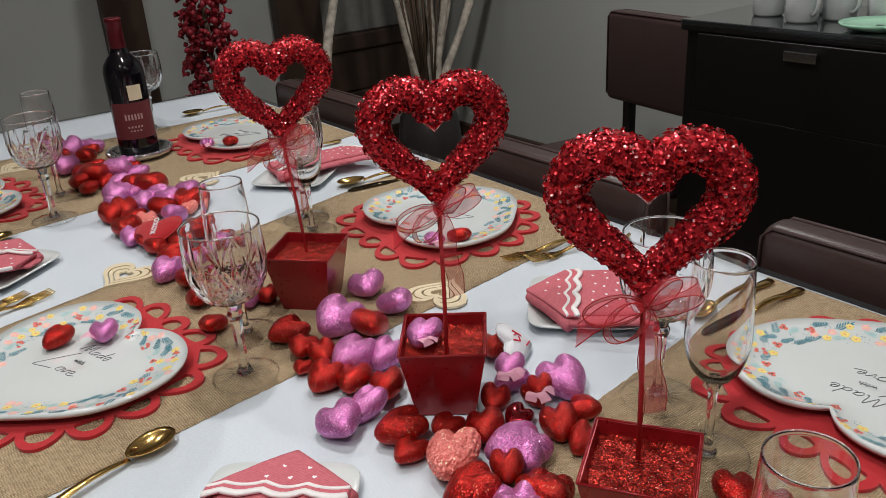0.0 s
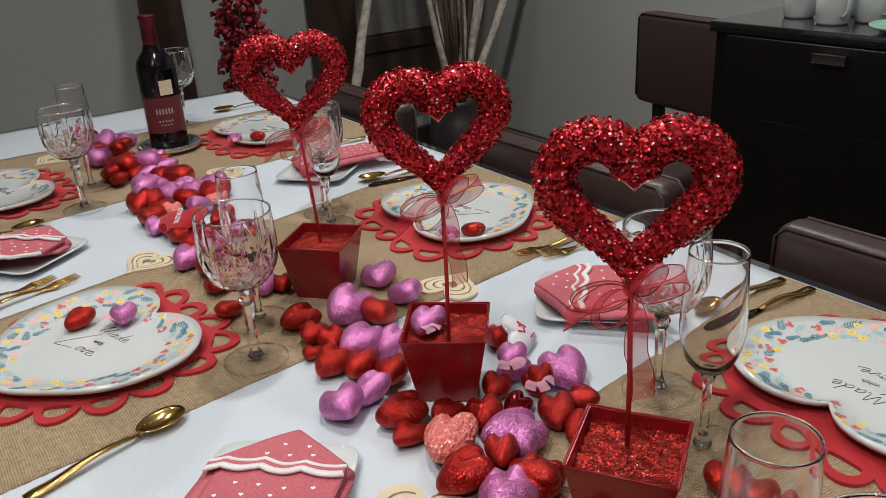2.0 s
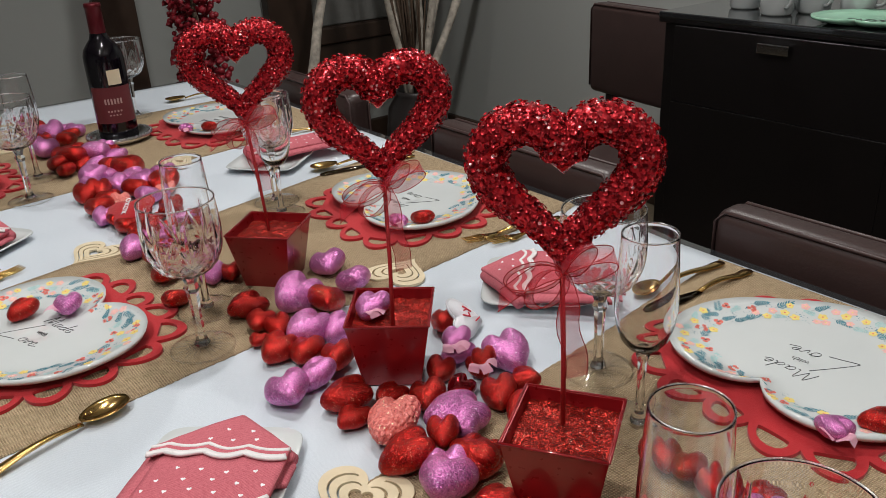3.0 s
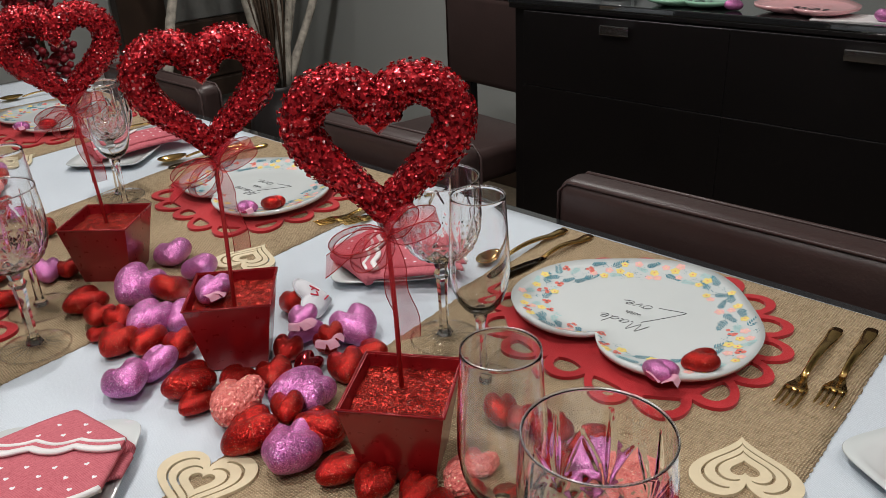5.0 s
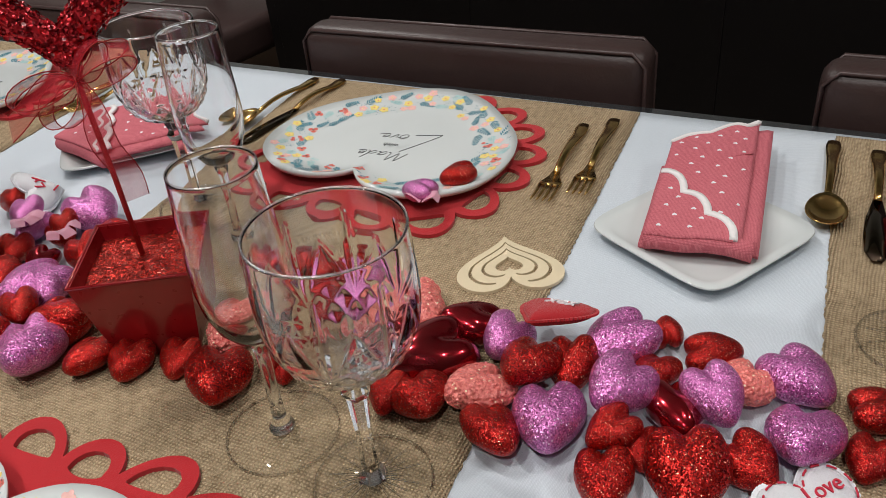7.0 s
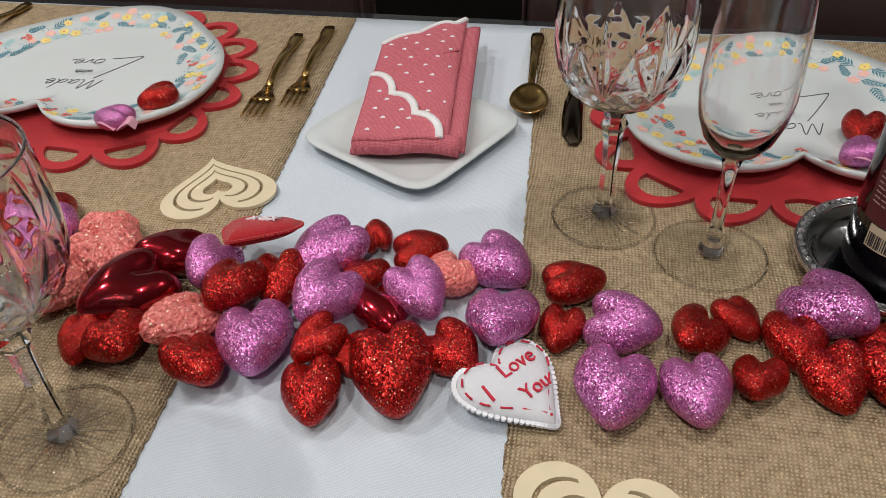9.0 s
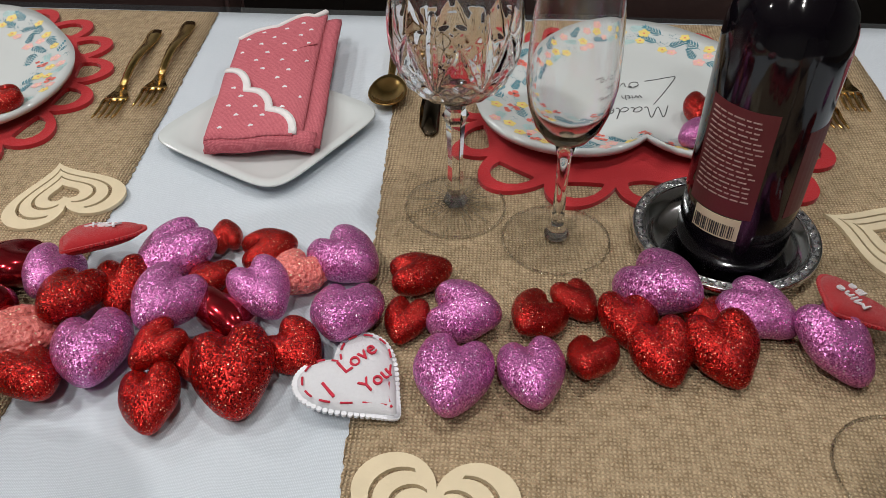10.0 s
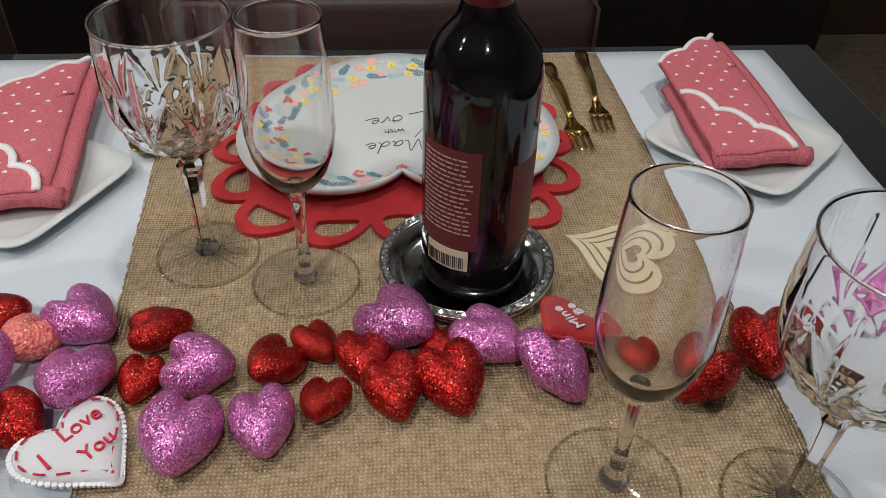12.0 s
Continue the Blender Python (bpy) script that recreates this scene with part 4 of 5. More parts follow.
def fork(long=0.175):
    ob = empty("fork", Matrix(), "polished gold fork lying on the burlap", "fork", "cutlery")
    part("handle", handle_bm(long - 0.06, bmesh.new()), GOLD, ob)
    bm = bmesh.new()
    outline = [(-0.0032, 0.004), (-0.006, -0.008), (-0.0105, -0.018), (-0.011, -0.028), (0.011, -0.028), (0.0105, -0.018), (0.006, -0.008), (0.0032, 0.004)]
    slab([outline], 0.0016, bm)
    for v in bm.verts:
        v.co.z += 0.003 - 0.0025 * math.sin(math.pi * min(1, max(0, (-v.co.y) / 0.03)))
    part("head", bm, GOLD, ob)
    for k in range(4):
        x = -0.0092 + k * 0.00613
        part("tine", tube([(x, -0.027, 0.0035), (x, -0.040, 0.0030), (x, -0.052, 0.0038), (x * 0.98, -0.060, 0.0052)], [0.0017, 0.0016, 0.0013, 0.0008], 6), GOLD, ob)
    return ob


def spoon(long=0.175):
    ob = empty("spoon", Matrix(), "polished gold spoon lying beside the plate", "spoon", "cutlery")
    part("handle", handle_bm(long - 0.055, bmesh.new()), GOLD, ob)
    bm = bmesh.new()
    rows = []
    for k in range(7):
        s = k / 6
        ring = []
        for i in range(28):
            a = 2 * math.pi * i / 28
            ring.append(bm.verts.new((0.0178 * s * math.cos(a) * (1 - 0.12 * math.sin(a)), -0.026 + 0.028 * s * math.sin(a), 0.0012 + 0.0075 * s ** 2.2)))
        rows.append(ring)
    for a, b in zip(rows, rows[1:]):
        for i in range(28):
            j = (i + 1) % 28
            bm.faces.new((a[i], a[j], b[j], b[i]))
    bmesh.ops.remove_doubles(bm, verts=bm.verts, dist=0.0001)
    bmesh.ops.recalc_face_normals(bm, faces=bm.faces)
    ext = bmesh.ops.solidify(bm, geom=bm.faces[:], thickness=0.0012)
    part("bowl", bm, GOLD, ob)
    return ob


def knife(long=0.20):
    ob = empty("knife", Matrix(), "gold dinner knife, its polished blade coloured as a dark reflection", "knife", "cutlery")
    part("handle", handle_bm(long - 0.10, bmesh.new()), GOLD, ob)
    outline = [(-0.0035, 0.004), (-0.006, -0.012), (-0.009, -0.03), (-0.0105, -0.06), (-0.009, -0.085), (-0.003, -0.099), (0.004, -0.100), (0.008, -0.092), (0.008, -0.03), (0.0035, 0.004)]
    part("blade", slab([outline], 0.0016, None, 0.0012), BLADE, ob, "mirror-bright blade, dark reflection in its colour")
    return ob


f0, s0, k0 = fork(), spoon(), knife()
seen = set()


def lay(ob, x, y, a):
    m = pose(x, y, CLOTH + 0.0004, 0, 0, a)
    if ob in seen:
        copy_thing(ob, m)
    else:
        seen.add(ob)
        ob.matrix_basis = m


for x, y, a in ((-0.041, 1.090, 4), (-0.012, 1.112, 4), (0.605, 1.115, 1), (0.637, 1.145, -4), (-0.735, 1.090, -10), (-0.706, 1.115, -10), (-1.50, 1.085, -4), (-1.115, 0.43, 195), (-1.135, 0.40, 195), (-1.90, 0.42, 188)):
    lay(f0, x, y, a)
for x, y, a in ((0.211, 1.115, 2), (-0.452, 1.125, -5), (-1.215, 1.085, -10), (-0.652, 0.445, 195), (-1.415, 0.44, 190), (-2.03, 1.09, -4)):
    lay(s0, x, y, a)
for x, y, a in ((0.252, 1.125, 2), (-0.41, 1.150, -5), (-1.17, 1.13, -10)):
    lay(k0, x, y, a)


# ---- glasses ----
def ring_bar(r, z, thick, seg=56):
    return tube([(r * math.cos(2 * math.pi * i / seg), r * math.sin(2 * math.pi * i / seg), z) for i in range(seg)], thick, 6, None, True)


BOWL_LINE = [(0.0875, 0.0110), (0.0915, 0.0235), (0.0975, 0.0325), (0.1055, 0.0393), (0.115, 0.0440), (0.125, 0.0470), (0.136, 0.0487), (0.147, 0.0494), (0.160, 0.0492), (0.175, 0.0484), (0.195, 0.0470)]


def bowl_radius(z):
    for (z0, r0), (z1, r1) in zip(BOWL_LINE, BOWL_LINE[1:]):
        if z <= z1:
            return r0 + (r1 - r0) * (z - z0) / (z1 - z0)
    return BOWL_LINE[-1][1]


def cut_depth(a, z, r, panels=8):
    """How deep the cutter went: crossing grooves round the base, and leaves that fan up the bowl."""
    deep = 0.0
    if z < 0.124:
        fade = min(1.0, (0.124 - z) / 0.004, (z - 0.0875) / 0.004)
        for way in (-1, 1):
            t = (a * 16 / (2 * math.pi) + way * (z - 0.0875) * 62) % 1.0
            deep = max(deep, 0.0015 * fade * max(0.0, 1 - abs(t - 0.5) * 2.6))
    pa = 2 * math.pi / panels
    u = ((a / pa) % 1.0 - 0.5) * pa * r
    for slope, top in ((0.0, 0.178), (-0.44, 0.160), (0.44, 0.160)):
        s = (z - 0.112) / (top - 0.112)
        if 0 < s < 1:
            half = 0.0040 * math.sin(math.pi * (0.05 + 0.93 * s))
            deep = max(deep, 0.0010 * max(0.0, 1 - abs(u - slope * (z - 0.112)) / half))
    return deep


def slimmed(bm, wide, high, base=0.0, up=0.0):
    """The same form with its width and its height over the base scaled, moved up."""
    for v in bm.verts:
        v.co = Vector((v.co.x * wide, v.co.y * wide, base + up + (v.co.z - base) * high))
    return bm


def wine_glass():
    ob = empty("wine_glass", Matrix(), "cut crystal wine glass, empty", "wine glass", "wine glasses")
    part("foot", lathe([(0.0385, 0.0004), (0.0387, 0.0014), (0.037, 0.0024), (0.02, 0.0036), (0.008, 0.006), (0.0, 0.006)], 48), CLEAR, ob)
    part("foot_rim", ring_bar(0.0382, 0.0014, 0.0009), CRYSTAL, ob)
    bm = bmesh.new()
    for k in range(24):
        a = 2 * math.pi * k / 24
        far = 0.033 if k % 2 else 0.024
        tube([(0.008 * math.cos(a), 0.008 * math.sin(a), 0.0058), (far * math.cos(a), far * math.sin(a), 0.0030)], [0.0009, 0.0004], 4, bm)
    tagged(part("star_cut", bm, CRYSTAL, ob, "star cut into the foot", smooth=False), kind="stuff")
    part("stem", slimmed(lathe([(0.0, 0.0054), (0.0105, 0.0058), (0.0066, 0.014), (0.0058, 0.042), (0.0074, 0.068), (0.0104, 0.0735), (0.0072, 0.078), (0.0105, 0.0868), (0.0, 0.0869)], 6), 0.95, 1.13, 0.0056), CRYSTAL, ob, "faceted stem", smooth=False)
    # the bowl: outer wall with its cuts, rounded lip, smooth inner wall
    bm, seg, rings = bmesh.new(), 240, []
    rows = 62
    for k in range(rows + 1):
        z = 0.0875 + (0.195 - 0.0875) * k / rows
        r0 = bowl_radius(z)
        rings.append([(r0 - cut_depth(2 * math.pi * i / seg, z, r0), z) for i in range(seg)])
    rings += [[(0.04695, 0.1953)] * seg, [(0.0463, 0.1956)] * seg]
    for z in (0.1952, 0.1945, 0.192, 0.185, 0.172, 0.160, 0.148, 0.137, 0.127, 0.118, 0.111, 0.105, 0.1005, 0.0975):
        rings.append([(bowl_radius(z) - (0.0014 + 0.0026 * max(0.0, min(1.0, (0.150 - z) / 0.04))), z)] * seg)
    made = [[bm.verts.new((r * math.cos(2 * math.pi * i / seg), r * math.sin(2 * math.pi * i / seg), z)) for i, (r, z) in enumerate(ring)] for ring in rings]
    for p, q in zip(made, made[1:]):
        for i in range(seg):
            j = (i + 1) % seg
            bm.faces.new((p[i], p[j], q[j], q[i]))
    bm.faces.new(made[0][::-1])
    bm.faces.new(made[-1])
    # ring added over the bowl's own rim to brighten it
    part("rim_highlight", ring_bar(0.0466 * 0.915, 0.1918, 0.0008), RIM_HIGHLIGHT, ob)
    part("bowl", slimmed(bm, 0.915, 0.86, 0.0875, 0.0108), BOWL_GLASS, ob, "cut crystal bowl with fanned leaves and a diamond base")
    return ob


def flute():
    ob = empty("champagne_flute", Matrix(), "plain clear champagne flute, empty", "champagne flute", "champagne flutes")
    part("foot", lathe([(0.0392, 0.0004), (0.0395, 0.0011), (0.038, 0.0019), (0.02, 0.003), (0.007, 0.006), (0.0, 0.006)], 56), CLEAR, ob)
    part("foot_rim", ring_bar(0.0390, 0.0011, 0.0008), CRYSTAL, ob)
    part("stem", slimmed(lathe([(0.0, 0.0052), (0.009, 0.0053), (0.0088, 0.008), (0.0048, 0.014), (0.0042, 0.04), (0.0046, 0.066), (0.0068, 0.0740), (0.0, 0.0742)], 24), 1.0, 1.12, 0.0052), CRYSTAL, ob)
    outer = [(0.0, 0.0776), (0.008, 0.0785), (0.017, 0.085), (0.0245, 0.096), (0.0295, 0.112), (0.0318, 0.13), (0.0312, 0.155), (0.0295, 0.185), (0.0280, 0.211), (0.0278, 0.2140), (0.0277, 0.2146)]
    inner = [(0.0272, 0.2150), (0.0267, 0.2146), (0.0266, 0.2140), (0.0268, 0.211), (0.0283, 0.185), (0.0298, 0.155), (0.0302, 0.13), (0.0278, 0.113), (0.0225, 0.0985), (0.0145, 0.0890), (0.006, 0.0848), (0.0, 0.084)]
    # added ring, brightens the rim like a highlight
    part("rim_highlight", ring_bar(0.0272 * 0.92, 0.2071, 0.0006), RIM_HIGHLIGHT, ob)
    part("bowl", slimmed(lathe(outer + inner, 72), 0.92, 0.89, 0.0776, 0.0068), BOWL_GLASS, ob, "thin clear bowl")
    return ob


WINES = [(-0.015, 0.675, 0), (0.285, 0.930, 7), (-0.374, 0.921, 3), (-0.722, 0.605, 12), (-1.46, 0.571, 5), (-1.118, 0.905, 9), (0.645, 0.688, 14), (-1.95, 0.93, 3)]
FLUTES = [(-0.096, 0.689), (0.361, 0.896), (-0.280, 0.877), (-0.814, 0.649), (-1.589, 0.614), (-1.06, 0.885), (0.547, 0.709)]
wg, fl = wine_glass(), flute()
for k, (x, y, a) in enumerate(WINES):
    m = pose(x, y, CLOTH, 0, 0, a)
    if k == 0:
        wg.matrix_basis = m
    else:
        copy_thing(wg, m)
for k, (x, y) in enumerate(FLUTES):
    m = pose(x, y, CLOTH)
    if k == 0:
        fl.matrix_basis = m
    else:
        copy_thing(fl, m)


# ---- bottles on silver trays ----
def coaster(x, y, r):
    ob = empty("bottle_coaster", pose(x, y, CLOTH), "round silver bottle coaster with a rhinestone rim", "coaster", "bottle coasters")
    part("dish", lathe([(0.0, 0.0), (r * 0.75, 0.0), (r * 0.92, 0.006), (r * 1.02, 0.0135), (r * 1.0, 0.0165), (r * 0.88, 0.0155), (r * 0.80, 0.008), (r * 0.72, 0.0042), (0.0, 0.004)], 64), SILVER, ob)
    bm = bmesh.new()
    bmesh.ops.create_icosphere(bm, subdivisions=1, radius=r * 0.046)
    stone = finish(bm, "rhinestone", GEM, False)
    for k in range(48):
        a = 2 * math.pi * k / 48
        part("rhinestone", stone, GEM, ob, m=pose(r * 0.95 * math.cos(a), r * 0.95 * math.sin(a), 0.0168, 0, 0, 37 * k))
    bm = bmesh.new()
    for rr in (0.895, 1.0):
        tube([(r * rr * math.cos(2 * math.pi * i / 64), r * rr * math.sin(2 * math.pi * i / 64), 0.0163) for i in range(64)], 0.0011, 6, bm, True)
    part("beaded_edge", bm, SILVER, ob)


def patch(r, z0, z1, a0, a1, bm=None, n=18):
    """A label on a round wall."""
    bm = bm or bmesh.new()
    cols = []
    for i in range(n + 1):
        a = a0 + (a1 - a0) * i / n
        cols.append([bm.verts.new((rr * math.cos(a), rr * math.sin(a), z)) for rr, z in ((r, z0), (r, z1), (r - 0.0006, z1), (r - 0.0006, z0))])
    for p, q in zip(cols, cols[1:]):
        for k in range(4):
            l = (k + 1) % 4
            bm.faces.new((p[k], q[k], q[l], p[l]))
    bm.faces.new(cols[0])
    bm.faces.new(cols[-1][::-1])
    return bm


def wine_bottle(x, y, turn, r, high, label):
    ob = empty("wine_bottle", pose(x, y, CLOTH + 0.0042, 0, 0, turn), label, "wine bottle", "wine bottles")
    k = high / 0.30
    prof = [(0.0, 0.006), (r * 0.6, 0.003), (r * 0.88, 0.0), (r * 0.97, 0.004), (r, 0.012), (r, 0.178 * k), (r * 0.985, 0.190 * k), (r * 0.90, 0.203 * k), (r * 0.70, 0.215 * k), (r * 0.50, 0.225 * k), (r * 0.405, 0.238 * k), (r * 0.385, 0.255 * k)]
    part("body", lathe(prof + [(r * 0.38, 0.256 * k), (0.0, 0.256 * k)], 56), BOTTLE_GLASS, ob)
    part("foil_capsule", lathe([(r * 0.40, 0.236 * k), (r * 0.41, 0.237 * k), (r * 0.395, 0.26 * k), (r * 0.395, 0.290 * k), (r * 0.42, 0.291 * k), (r * 0.42, 0.299 * k), (r * 0.38, 0.3 * k), (0.0, 0.3 * k)], 40), FOIL, ob, "dark red foil capsule")
    return ob


coaster(0.480, 0.896, 0.064)
b = wine_bottle(0.484, 0.896, 0, 0.0378, 0.268, "dark wine bottle with a dark red back label")
RB = 0.0381
lab = part("back_label", patch(RB, 0.050, 0.128, radians(-165), radians(-95)), LABEL_RED, b, "dark red printed back label", smooth=False)
bm = bmesh.new()
rnd = random.Random(9)
for i in range(17):
    z = 0.121 - i * 0.0036
    a = -160
    while a < -108:
        w = rnd.uniform(4, 11)
        patch(RB + 0.0005, z, z + 0.0008, radians(a), radians(min(-102, a + w)), bm, 3)
        a += w + 2
part("fine_print", bm, LABEL_PRINT, lab, "lines of small pale print", smooth=False)
sticker = part("barcode_label", patch(RB + 0.0004, 0.032, 0.049, radians(-152), radians(-103)), LABEL_CREAM, b, "cream barcode sticker", smooth=False)
bm = bmesh.new()
for i in range(20):
    a = -150 + i * 2.2
    patch(RB + 0.0009, 0.0335, 0.0435, radians(a), radians(a + rnd.choice((0.6, 1.0, 1.4))), bm, 1)
part("barcode", bm, INK, sticker, smooth=False)
part("front_label", patch(RB, 0.05, 0.115, radians(-62), radians(60)), LABEL_RED, b, "dark red front label", smooth=False)

coaster(-1.752, 0.828, 0.072)
b = wine_bottle(-1.750, 0.828, 0, 0.0425, 0.30, "dark wine bottle with a dark red label and cream seal")
RA = 0.0428
lab = part("front_label", patch(RA, 0.045, 0.125, radians(-80), radians(55)), LABEL_RED, b, "dark red label", smooth=False)
bm = bmesh.new()
for z, h, a0, a1 in ((0.088, 0.012, -38, 12), (0.070, 0.004, -34, 8), (0.062, 0.003, -30, 4)):
    a = a0
    while a < a1:
        patch(RA + 0.0005, z, z + h, radians(a), radians(a + 5), bm, 2)
        a += 9
part("print", bm, LABEL_PRINT, lab, "pale printed marks", smooth=False)
part("seal", patch(RA, 0.130, 0.162, radians(-16), radians(24)), LABEL_CREAM, b, "cream paper seal", smooth=False)


# ---- red tins with sequinned hearts ----
def frustum(bm, a, b, z0, z1):
    lo = [bm.verts.new((x * a / 2, y * a / 2, z0)) for x, y in ((-1, -1), (1, -1), (1, 1), (-1, 1))]
    hi = [bm.verts.new((x * b / 2, y * b / 2, z1)) for x, y in ((-1, -1), (1, -1), (1, 1), (-1, 1))]
    for i in range(4):
        j = (i + 1) % 4
        bm.faces.new((lo[i], lo[j], hi[j], hi[i]))
    return lo, hi


def ribbon(points, width, bm, up=(0, 0, 1)):
    """A flat strip along points, with its width across the way."""
    prev = None
    pts = [Vector(p) for p in points]
    for i, p in enumerate(pts):
        d = (pts[min(i + 1, len(pts) - 1)] - pts[max(i - 1, 0)]).normalized()
        s = d.cross(Vector(up))
        s = s.normalized() * width / 2 if s.length > 1e-4 else Vector((width / 2, 0, 0))
        row = [bm.verts.new(p - s), bm.verts.new(p), bm.verts.new(p + s)]
        if prev:
            bm.faces.new((prev[0], prev[1], row[1], row[0]))
            bm.faces.new((prev[1], prev[2], row[2], row[1]))
        prev = row
    return bm


def planter(x, y, turn, side, face, lean, seed, heart_w):
    """A square tin of glitter with a sequinned heart on a wire; face is the heart's turn, lean the stem's foot and head offset."""
    rnd = random.Random(seed)
    ob = empty("heart_planter", pose(x, y, CLOTH + 0.0002, 0, 0, turn), "red square tin with a sequinned heart on a wire stem", "planter", "heart planters")
    tall, base = 0.080, side * 0.70
    bm = bmesh.new()
    lo, hi = frustum(bm, base, side, 0.0, tall)
    bm.faces.new(lo[::-1])
    lo2, hi2 = frustum(bm, base + 0.004, side - 0.004, 0.012, tall)
    for f in list(bm.faces)[-4:]:
        f.normal_flip()
    for i in range(4):
        j = (i + 1) % 4
        bm.faces.new((hi[i], hi[j], hi2[j], hi2[i]))
    part("tin", bm, POT_RED, ob, smooth=False)
    bm = bmesh.new()
    for i in range(4):
        a, b = hi_corner(side, i), hi_corner(side, i + 1)
        tube([(*a, tall), (*b, tall)], 0.0013, 6, bm)
    part("rolled_edge", bm, POT_RED, ob)
    n = 52
    s = side * 0.93
    bm = bmesh.new()
    g = [[bm.verts.new((-s / 2 + s * i / n, -s / 2 + s * j / n, tall - 0.012 + 0.0025 * noise.noise((i * 0.12 + seed, j * 0.12, 0)) + rnd.uniform(0, 0.0004))) for i in range(n + 1)] for j in range(n + 1)]
    for j in range(n):
        for i in range(n):
            bm.faces.new((g[j][i], g[j][i + 1], g[j + 1][i + 1], g[j + 1][i]))
    part("glitter_fill", bm, SOIL_GLITTER, ob, "coarse red glitter fill", smooth=False)
    # everything above turns with the heart
    fx, fy, hx, hy = lean
    inv = Matrix.Rotation(radians(-turn), 4, "Z")
    foot, head = inv @ Vector((fx - x, fy - y, 0.05)), inv @ Vector((hx - x, hy - y, 0.222))
    part("stem", tube([foot, foot.lerp(head, 0.5) + Vector((0.001, 0, 0)), head], 0.0022, 8), STEM_RED, ob)
    hm = Matrix.Translation(head) @ Matrix.Rotation(radians(face - turn), 4, "Z") @ Matrix.Rotation(radians(90), 4, "X")
    w = heart_w
    r = w * 0.107
    cw = w - 2 * r
    path = []
    N = 72
    for i in range(N):
        px, py = heart_xy(i / N, cw, 1.0)
        path.append((px, py))
    low = min(p[1] for p in path)
    path = [(px, py - low + r * 0.5, 0) for px, py in path]
    high = max(p[1] for p in path)
    thin = [0.55 + 0.45 * min(1.0, p[1] / (0.55 * high)) for p in path]
    bm = tube(path, [r * 0.92 * q for q in thin], 14, None, True)
    heart = part("heart_form", bm, SEQUIN, ob, m=hm)
    # overlapping sequins
    bm = bmesh.new()
    for k in range(4400):
        i = rnd.randrange(N)
        p, q = Vector(path[i]), Vector(path[(i + 1) % N])
        c = p.lerp(q, rnd.random())
        d = (q - p).normalized()
        a = rnd.uniform(0, 2 * math.pi)
        nrm = (d.cross(Vector((0, 0, 1))) * math.cos(a) + Vector((0, 0, 1)) * math.sin(a)).normalized()
        tilt = Vector((rnd.uniform(-1, 1), rnd.uniform(-1, 1), rnd.uniform(-1, 1))) * 0.42
        n2 = (nrm + tilt).normalized()
        u = n2.orthogonal().normalized()
        v = n2.cross(u)
        rad = rnd.uniform(0.0015, 0.0021)
        c = c + nrm * (r * thin[i] * rnd.uniform(0.93, 1.10))
        mid = bm.verts.new(c - n2 * 0.0007)
        rim = [bm.verts.new(c + rad * (math.cos(2 * math.pi * s / 8) * u + math.sin(2 * math.pi * s / 8) * v)) for s in range(8)]
        for s in range(8):
            bm.faces.new((mid, rim[s], rim[(s + 1) % 8]))
    tagged(part("sequin_cover", bm, SEQUIN, ob, "overlapping red sequins", smooth=False, m=hm), kind="stuff")
    # bow of sheer ribbon
    bow = Matrix.Translation(head + Vector((0, 0, -0.006))) @ Matrix.Rotation(radians(face - turn), 4, "Z")

    def sash(name, label, pts, across):
        strip, hem = bmesh.new(), bmesh.new()
        rows = []
        for i, p in enumerate(pts):
            w = across * (0.35 + 0.65 * min(1.0, i / 3, (len(pts) - 1 - i) / 3 if name == "bow_loop" else 1.0))
            rows.append([strip.verts.new(p + w * k) for k in (-0.5, -0.17, 0.17, 0.5)])
        for p, q in zip(rows, rows[1:]):
            for k in range(3):
                strip.faces.new((p[k], p[k + 1], q[k + 1], q[k]))
        for k in (0, 3):
            tube([row[k].co.copy() for row in rows], 0.00045, 4, hem)
        cloth = part(name, strip, RIBBON, ob, label, m=bow)
        part("woven_edge", hem, STEM_RED, cloth)
    for deg, long, high in ((16 + 6 * rnd.random(), 0.043, 0.009), (52, 0.034, 0.008), (192, 0.046, 0.010), (228 + 8 * rnd.random(), 0.038, 0.011)):
        d = Vector((math.cos(radians(deg)), 0, math.sin(radians(deg))))
        n = Vector((-d.z, 0, d.x))
        pts = [d * long * (0.5 - 0.5 * math.cos(f)) + n * high * math.sin(f) + Vector((0, -0.006 - 0.004 * math.sin(f), 0)) for f in [2 * math.pi * k / 20 for k in range(21)]]
        sash("bow_loop", "sheer red ribbon loop", pts, (n * 0.55 + Vector((0, 0.75, 0))) * 0.017)
    sash("bow_tail", "long sheer red ribbon tail", [Vector((0.002 + 0.012 * (i / 10) ** 1.3 + 0.002 * math.sin(i), -0.010 - 0.006 * math.sin(i / 10 * 5), -0.098 * i / 10)) for i in range(11)], Vector((0.018, 0.006, 0)))
    sash("bow_tail", "sheer red ribbon tail", [Vector((-0.050 * i / 8, -0.010 - 0.004 * math.sin(i * 0.8), -0.020 * (i / 8) ** 2 + 0.004 * math.sin(i * 0.7))) for i in range(9)], Vector((0.002, 0.006, 0.017)))
    part("ribbon_wrap", lathe([(0.0035, -0.004), (0.007, 0.007), (0.0115, 0.018), (0.013, 0.024)], 20), RIBBON, ob, "sheer red ribbon wrapped round the heart's point", m=bow @ Matrix.Diagonal((1, 0.75, 1, 1)))
    bm = bmesh.new()
